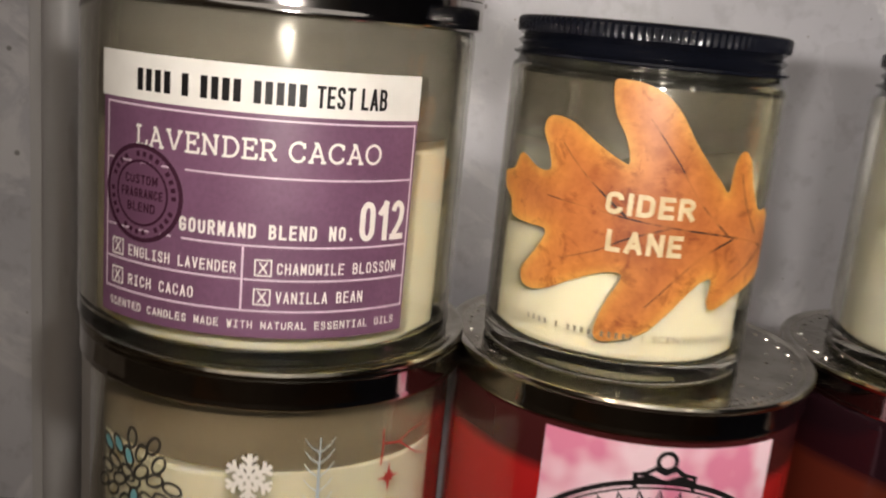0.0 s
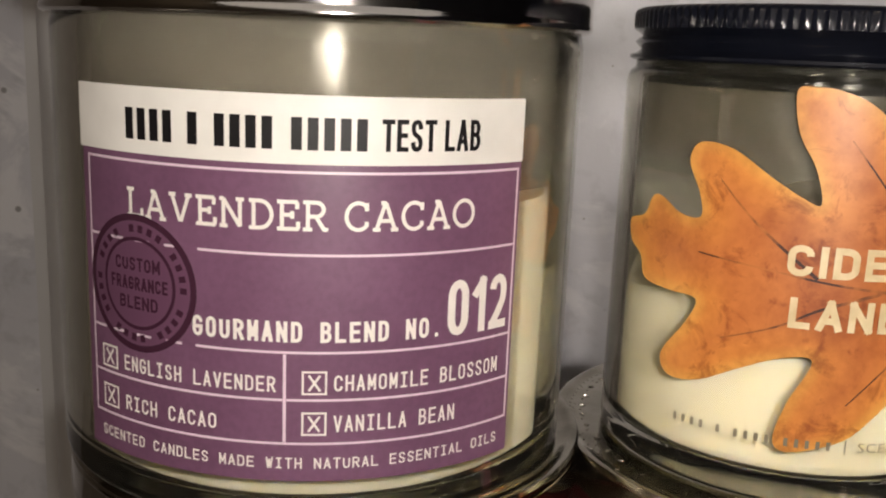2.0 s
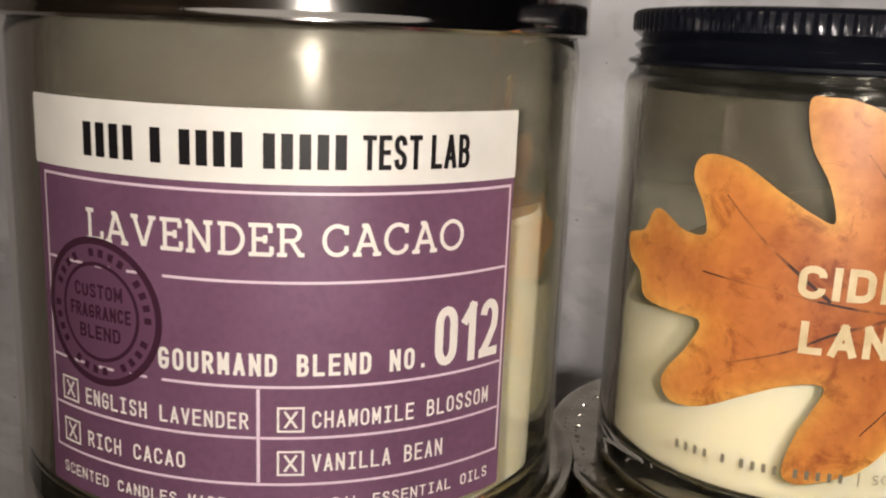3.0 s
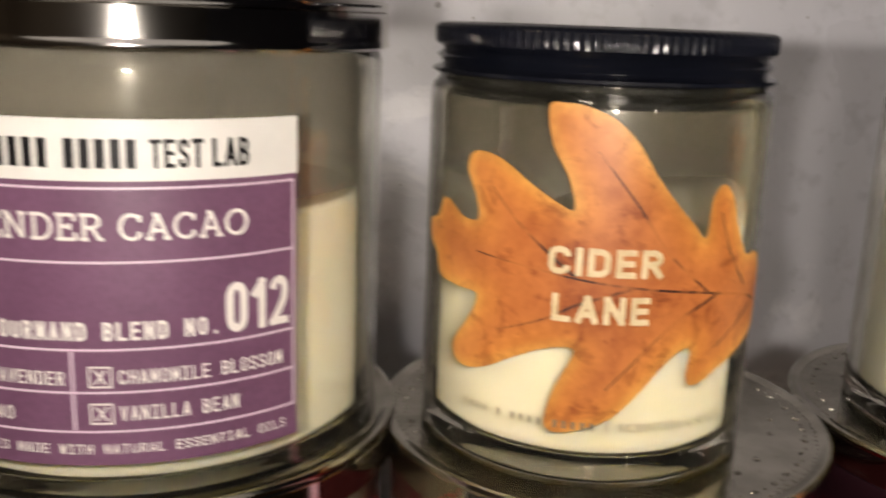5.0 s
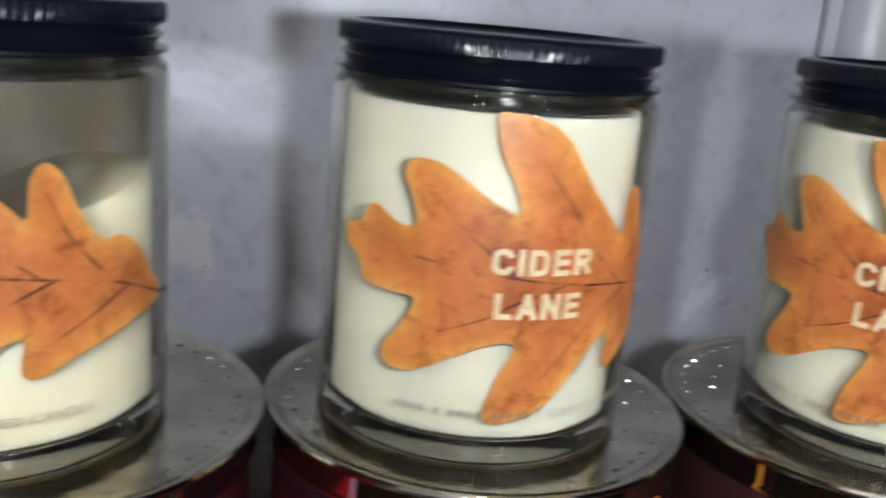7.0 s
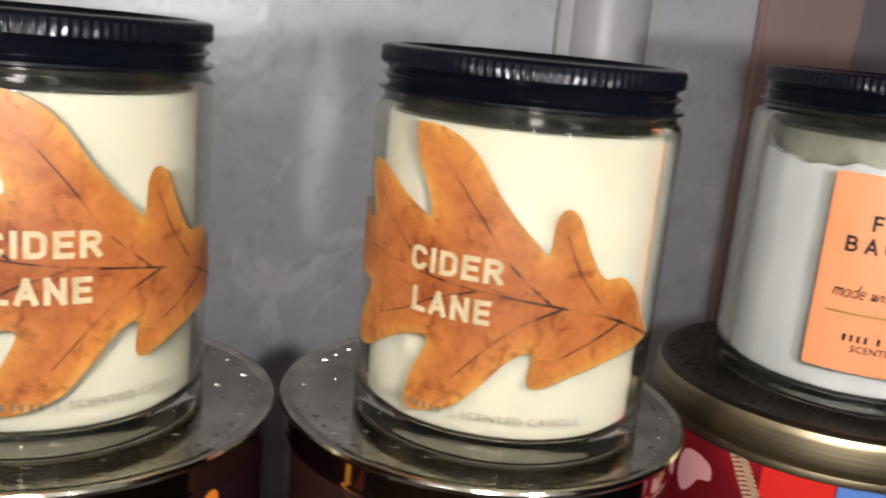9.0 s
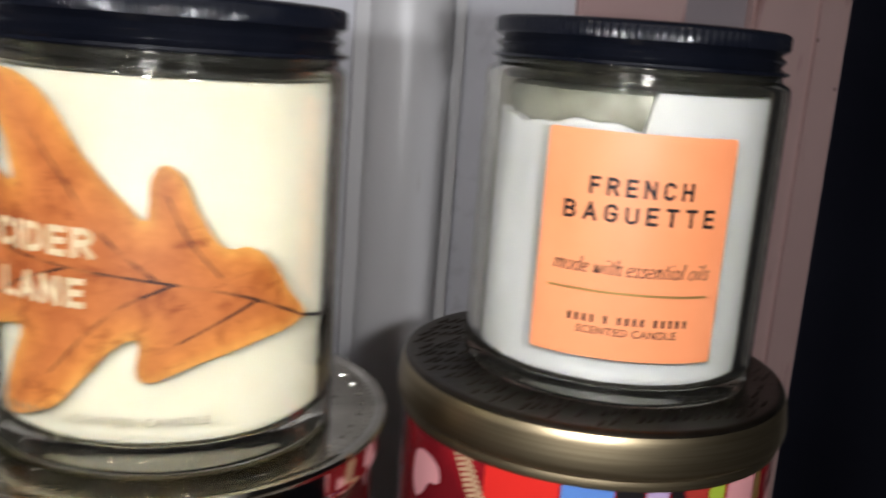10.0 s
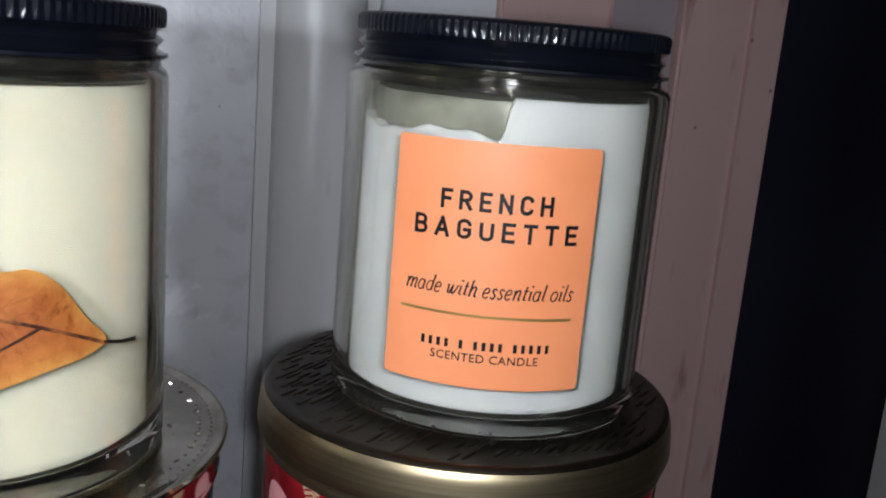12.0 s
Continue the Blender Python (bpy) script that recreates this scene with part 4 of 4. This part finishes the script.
def purple_label_candle(place):
    R = 0.0511
    jar = thing("scented_candle", place, "large cream candle with purple and white label, chrome lid", "candle", "", 0.8)
    glass_jar(jar, R, 0.0835, 0.0046, 0.0034)
    wax_body(jar, R - 0.0050, 0.0038, lambda a: 0.0508 + 0.0016 * math.sin(a + 0.2), WAX, "smooth cream wax")
    tone_film(jar, R - 0.0048, 0.0545, 0.0810)
    for k in range(3):
        wick(jar, 0.018 * math.sin(2.1 * k), -0.018 * math.cos(2.1 * k), 0.051)
    flat_lid(jar, 0.0817, 0.0526, 0.0098, CHROME, "mirror-bright dark chrome lid")
    strip = part("label_strip", wrap(rounded(-39.6, 60.2, 41.4, 70.6, 0.3), R, 0.17), WHITE_PAPER, jar, "white paper strip", smooth=True)
    part("lettering", wrap(bars((4, 1, 4, 5), -27.6, 62.4, 12.6, 67.3, 0.34), R, 0.24), BLACK_INK, strip, "row of tall black blocks")
    part("lettering", wrap(sans_writing("TEST LAB", 14.4, 62.4, 31.4, 67.3, 0.72, gap=0.26), R, 0.24), BLACK_INK, strip, "black narrow capitals")
    label = part("label", wrap(rounded(-38.8, 8.7, 41.2, 60.2, 0.3), R, 0.14), PURPLE_PAPER, jar, "matte purple paper label", smooth=True)
    L = 0.42
    bm = bmesh.new()
    for u0, v0, u1, v1 in ((-37.2, 58.8, 40.6, 58.8 + L), (-37.2, 15.0, 40.6, 15.0 + L), (-37.2, 15.0 + L, -37.2 + L, 58.8), (40.6 - L, 15.0 + L, 40.6, 58.8),
                           (-14.0, 46.0, 40.1, 46.0 + L), (-36.7, 46.0, -34.0, 46.0 + L), (-14.5, 30.3, 40.1, 30.3 + L), (-36.7, 30.3, -33.5, 30.3 + L),
                           (-36.7, 22.4, -0.3, 22.4 + L), (0.3, 22.4, 40.1, 22.4 + L), (-0.25, 15.5, 0.25, 30.2)):
        rect(bm, u0, v0, u1, v1)
    for u in (-31.5, -26, -20):
        rect(bm, u, 46.0, u + 3.0, 46.0 + L)
        rect(bm, u, 30.3, u + 3.0, 30.3 + L)
    part("ruling", wrap(bm, R, 0.2), LINE_INK, label, "thin pale lilac ruled lines")
    for word, b, pen, mono in (("GOURMAND BLEND NO.", (-15.0, 32.2, 25.5, 35.6), 0.60, True), ("012", (26.6, 31.9, 39.2, 41.4), 1.45, False),
                               ("ENGLISH LAVENDER", (-29.1, 23.9, -1.4, 26.5), 0.36, True), ("CHAMOMILE BLOSSOM", (7.8, 24.1, 37.7, 26.8), 0.36, True),
                               ("RICH CACAO", (-29.0, 16.9, -11.1, 19.5), 0.36, True), ("VANILLA BEAN", (7.8, 17.2, 28.7, 20.0), 0.36, True),
                               ("SCENTED CANDLES MADE WITH NATURAL ESSENTIAL OILS", (-35.4, 10.9, 38.4, 12.8), 0.28, True)):
        part("lettering", wrap(sans_writing(word, *b, pen, 0.32, mono), R, 0.21), WHITE_INK, label, "pale lettering")
    part("lettering", wrap(slab_writing("LAVENDER CACAO", -27.4, 50.0, 30.8, 54.8, 0.62), R, 0.21), WHITE_INK, label, "pale slab-serif lettering")
    for u, v in ((-34.8, 23.4), (-34.8, 16.4), (2.7, 23.5), (2.7, 16.6)):
        bm = bmesh.new()
        w = 4.0
        for q in ((u, v, u + w, v + 0.35), (u, v + w - 0.35, u + w, v + w), (u, v + 0.35, u + 0.35, v + w - 0.35), (u + w - 0.35, v + 0.35, u + w, v + w - 0.35)):
            rect(bm, *q)
        stroke(bm, [(u + 1.1, v + 0.7), (u + w - 1.1, v + w - 0.7)], 0.4)
        stroke(bm, [(u + 1.1, v + w - 0.7), (u + w - 1.1, v + 0.7)], 0.4)
        part("tick_box", wrap(bm, R, 0.21), WHITE_INK, label, "pale ticked box")
    # raised round seal
    bm = bmesh.new()
    cu, cv = -25.6, 39.1
    for r0, w in ((10.9, 1.1), (7.4, 0.6)):
        ring_line(bm, cu, cv, r0, w)
    rnd = random.Random(8)
    for k in range(30):
        a = 12 * k
        if k % 5 != 4:
            stroke(bm, [(cu + r * math.cos(radians(a)), cv + r * math.sin(radians(a))) for r in (8.5, 9.7)], 1.0)
    seal = part("seal", wrap(bm, R, 0.30), SEAL, label, "glossy raised plum seal")
    for word, b in (("CUSTOM", (-30.4, 41.2, -20.8, 43.4)), ("FRAGRANCE", (-31.6, 38.0, -19.4, 40.2)), ("BLEND", (-29.6, 34.8, -21.4, 37.0))):
        part("seal", wrap(sans_writing(word, *b, 0.42), R, 0.30), SEAL, label, "raised plum lettering")
    part("seal", wrap(ellipse(cu, cv, 11.0, 11.0, 0, 48), R, 0.19), material("plum_varnish", (0.130, 0.055, 0.100), 0.3), label, "darker plum varnish disc")
    return jar


purple_label_candle((-0.0991, -0.0041, 0.0936))

# ---- the lower row of large candles ----
R3 = 0.0505


def lower_candle(place, mat, lid_mat, lid_label, label, lid_r, lid_h, overhang, emboss=None, clear=False):
    """Large candle with a flat metal lid; the lid's top is at the height place[2]."""
    top = place[2]
    jar = thing("large_candle", (place[0], place[1], 0.0), label, "candle", "large candles in the lower row")
    h = top - lid_h + 0.003
    if clear:
        glass_jar(jar, R3, h, 0.0034, 0.006)
        wax_body(jar, R3 - 0.0042, 0.0072, lambda a: 0.0648 + 0.0016 * math.sin(a + 0.5) + 0.0007 * math.sin(5 * a), WAX, "cream wax")
        tone_film(jar, R3 - 0.0038, 0.0665, h - 0.002, SHADE_WARM)
    else:
        glass_jar(jar, R3, h, 0.0034, 0.006, mat=mat).visible_shadow = True
    if lid_mat is BRASS:
        lid = domed_lid(jar, top - lid_h + 0.0006, lid_r, lid_h, lid_label)
    else:
        lid = flat_lid(jar, top - lid_h + 0.0006, lid_r, lid_h, CHROME, lid_label, overhang, lid_mat)
    if emboss:
        emboss(lid, top, lid_r, BRONZE if lid_mat is BRASS else lid_mat)
    return jar


def on_glass(jar, name, bm, mat, label="", lift=0.15, parent=None):
    return part(name, wrap(bm, R3, lift), mat, parent or jar, label)


# snow print candle
snow = lower_candle((-0.0965, -0.003, 0.0936), None, PEWTER, "mirror-bright dark chrome lid", "clear glass candle with winter snowflake print, cream wax", 0.0533, 0.0100, 0.0, clear=True)
bm = bmesh.new()
for k in range(6):
    a = radians(60 * k + 30)
    at = lambda r, s: (1.8 + r * math.cos(a) - s * math.sin(a), 66.2 + r * math.sin(a) + s * math.cos(a))
    stroke(bm, [at(0.3, 0), at(6.2, 0)], 1.25)
    for r in (1.9, 3.9):
        for s in (-1, 1):
            stroke(bm, [at(r, 0), at(r + 1.5, 1.9 * s)], 0.95)
on_glass(snow, "snowflake", bm, WHITE_INK, "white printed snowflake")
bm = bmesh.new()
stroke(bm, [(18.8, 52), (18.6, 66), (18.6, 76.5)], 1.0, 0.3)
for v in (58, 62, 66, 69.5, 72.5):
    for s in (-1, 1):
        stroke(bm, [(18.6, v), (18.6 + 2.2 * s, v + 1.6), (18.6 + 3.8 * s, v + 3.8)], 0.45, 0.2)
on_glass(snow, "twig_print", bm, FROST, "frosty blue printed twig")
bm = bmesh.new()
for k in range(8):
    a = radians(45 * k)
    stroke(bm, [(39.0, 62.0), (39.0 + (3.6 if k % 2 == 0 else 2.0) * math.cos(a), 62.0 + (4.0 if k % 2 == 0 else 2.0) * math.sin(a))], 1.5, 0.2)
stroke(bm, [(36.0, 72), (42, 71), (49, 66), (54, 64)], 0.6, 0.3)
stroke(bm, [(42, 71), (46, 73), (52, 73.5)], 0.5, 0.2)
stroke(bm, [(36, 66), (36.4, 71), (36.2, 76)], 0.6, 0.3)
on_glass(snow, "star_print", bm, RED_INK, "red printed star and twigs")
rnd = random.Random(2)
cluster, jewels = bmesh.new(), bmesh.new()
for k in range(26):
    a, r = 2.4 * k, 2.75 * math.sqrt(k)
    u, v = -30 + r * math.cos(a), 58.0 + r * math.sin(a)
    d = a + rnd.uniform(-0.3, 0.3)
    pts = [(u + 2.7 * math.cos(d) * math.cos(t) - 1.6 * math.sin(d) * math.sin(t), v + 2.7 * math.sin(d) * math.cos(t) + 1.6 * math.cos(d) * math.sin(t)) for t in [2 * math.pi * j / 12 for j in range(13)]]
    stroke(cluster, pts, 0.8)
    if k % 4 == 2:
        jewels.faces.new([jewels.verts.new((u + (p[0] - u) * 0.75, v + (p[1] - v) * 0.75, 0)) for p in pts[:12]])
on_glass(snow, "cone_print", cluster, TWIG, "dark printed pine cone cluster")
on_glass(snow, "jewel_print", jewels, TEAL, "teal printed jewels", 0.1)

# red candle with pink label
red = lower_candle((0.0063, 0.0018, 0.0915), RED_GLASS, PEWTER, "pewter lid with embossed garland", "dark red candle with pink bauble label, pewter lid", 0.0533, 0.0098, 0.0016, emboss_garland)
tag = on_glass(red, "label", rounded(-30.2, 14, 33.5, 80.5, 0.5), PINK_PAPER, "pink and white watercolour paper label")
bm = bmesh.new()
for r, w in ((40.0, 1.4), (38.4, 0.6), (31.0, 0.8), (24.0, 0.9)):
    ring_line(bm, 1.3, 31, r, w, 45, 135)
ring_line(bm, 1.3, 76.6, 2.3, 1.1)
for q in ([(-6.0, 68.5), (-6.2, 72.6), (-3.6, 73.0), (-1.4, 74.6), (1.3, 73.4), (4.0, 74.6), (6.2, 73.0), (9.0, 72.6), (8.8, 68.5)], [(-6.2, 71.0), (-2.4, 72.2), (1.3, 70.8), (5.0, 72.2), (8.8, 71.0)]):
    stroke(bm, q, 1.3)
for k in range(23):
    a = radians(47 + 4 * k)
    tip, wide = (37.6 if k % 2 else 35.4), 1.15
    stroke(bm, [(1.3 + r * math.cos(a + d), 31 + r * math.sin(a + d)) for r, d in ((31.2, -0.028), (34.2, -0.030), (tip, 0.0), (34.2, 0.030), (31.2, 0.028))], 0.85)
    ring_line(bm, 1.3 + 27.5 * math.cos(a), 31 + 27.5 * math.sin(a), wide, 0.45, n=12)
    ring_line(bm, 1.3 + 33.0 * math.cos(a), 31 + 33.0 * math.sin(a), 0.6, 0.4, n=10)
on_glass(red, "bauble_drawing", bm, BLACK_INK, "black line drawing of lacy bauble", 0.2, tag)

# plum candle with an orange flame stripe
plum = lower_candle((0.1112, 0.0088, 0.0910), PLUM_GLASS, PEWTER, "pewter lid with embossed garland", "dark plum candle with orange stripe, pewter lid", 0.0522, 0.0098, 0.0016, emboss_garland)
on_glass(plum, "flame_print", polygon(spline([(38.0, 79), (40.0, 82), (42.6, 80), (42.0, 70), (43.5, 60), (41, 50), (38.5, 40), (36.5, 54), (38.0, 66)], closed=True)), ORANGE_INK, "orange printed flame stripe")

# dark brown candle
lower_candle((0.2178, 0.0038, 0.0903), BROWN_GLASS, PEWTER, "pewter lid with embossed garland", "dark red-brown candle with embossed pewter lid", 0.0533, 0.0098, 0.0016, emboss_garland)

# red berry candle with a brass lid
berry = lower_candle((0.3324, 0.0118, 0.0933), BERRY_GLASS, BRASS, "brushed brass lid with dark embossed top", "red berry patterned candle with brushed brass lid", 0.0527, 0.0150, 0.0, emboss_hatch)
for u, v, r in ((-66, 66, 11.5), (-40, 56, 12), (-90, 60, 11), (-12, 55, 11), (16, 56, 12), (42, 62, 11)):
    on_glass(berry, "berry_print", ellipse(u, v, r, r), BERRY_GLASS, "round glossy red berry", 0.1)
    on_glass(berry, "berry_shine", polygon(spline([(u - 8.0, v + 2), (u - 6, v + 7), (u - 1, v + 8), (u + 4, v + 6), (u + 4.5, v + 2), (u + 0.5, v + 0.5), (u - 2, v - 3), (u - 5, v - 5.5), (u - 7.5, v - 3)], closed=True)), PINK_INK, "pale pink shine", 0.16)
rope = bmesh.new()
for k in range(26):
    u, v = -57 + 0.62 * k, 79.5 - 1.15 * k
    stroke(rope, [(u, v), (u + 2.4, v + 0.9), (u + 5.6, v - 0.2)], 0.95, 0.6)
on_glass(berry, "rope_print", rope, ROPE_INK, "tan printed rope", 0.2)
on_glass(berry, "red_patch", rounded(-47, 70, -28.5, 79.5, 1.0), RED_PATCH, "bright red printed patch", 0.14)
for u0, u1, ink, words in ((-28, -16, BLUE_INK, "blue printed patch"), (-15.5, -9, BLACK_INK, "black printed patch"), (-8.5, -3, LILAC_INK, "lilac printed patch"), (-2.5, 1, BLACK_INK, "black printed patch"),
                           (1.5, 7.5, RED_INK, "crimson printed patch"), (8, 13, LIME_INK, "lime printed patch"), (14, 25, PINK_INK, "pink printed patch"), (25.5, 29, GOLD_INK, "gold printed patch")):
    on_glass(berry, "colour_patch", rounded(u0, 66, u1, 79.5, 1.2), ink, words, 0.22)

# ---- small things in the room ----
post = box(0.6690, 0.155, -0.9, 0.7200, 0.205, 1.6, 0.004)
setting("post", post, TRIM_PAINT, "white painted post in front of the dark room", "post")

lamp = bpy.data.lights.new("ceiling_lamp", "AREA")
lamp.shape, lamp.size, lamp.energy, lamp.color = "DISK", 0.30, 5.5, (1.0, 0.82, 0.62)
ob = new("ceiling_lamp", lamp)
ob.matrix_world = look((-0.6, -1.5, 1.52), (-0.6, -1.5, 0))
shade = thing("ceiling_light", (-0.6, -1.5, 1.6), "round white ceiling light giving a warm glow", "lamp")
part("rim", lathe([(0.17, -0.06), (0.18, -0.06), (0.18, 0), (0.17, 0)], 48, close=True), TRIM_PAINT, shade, smooth=True)
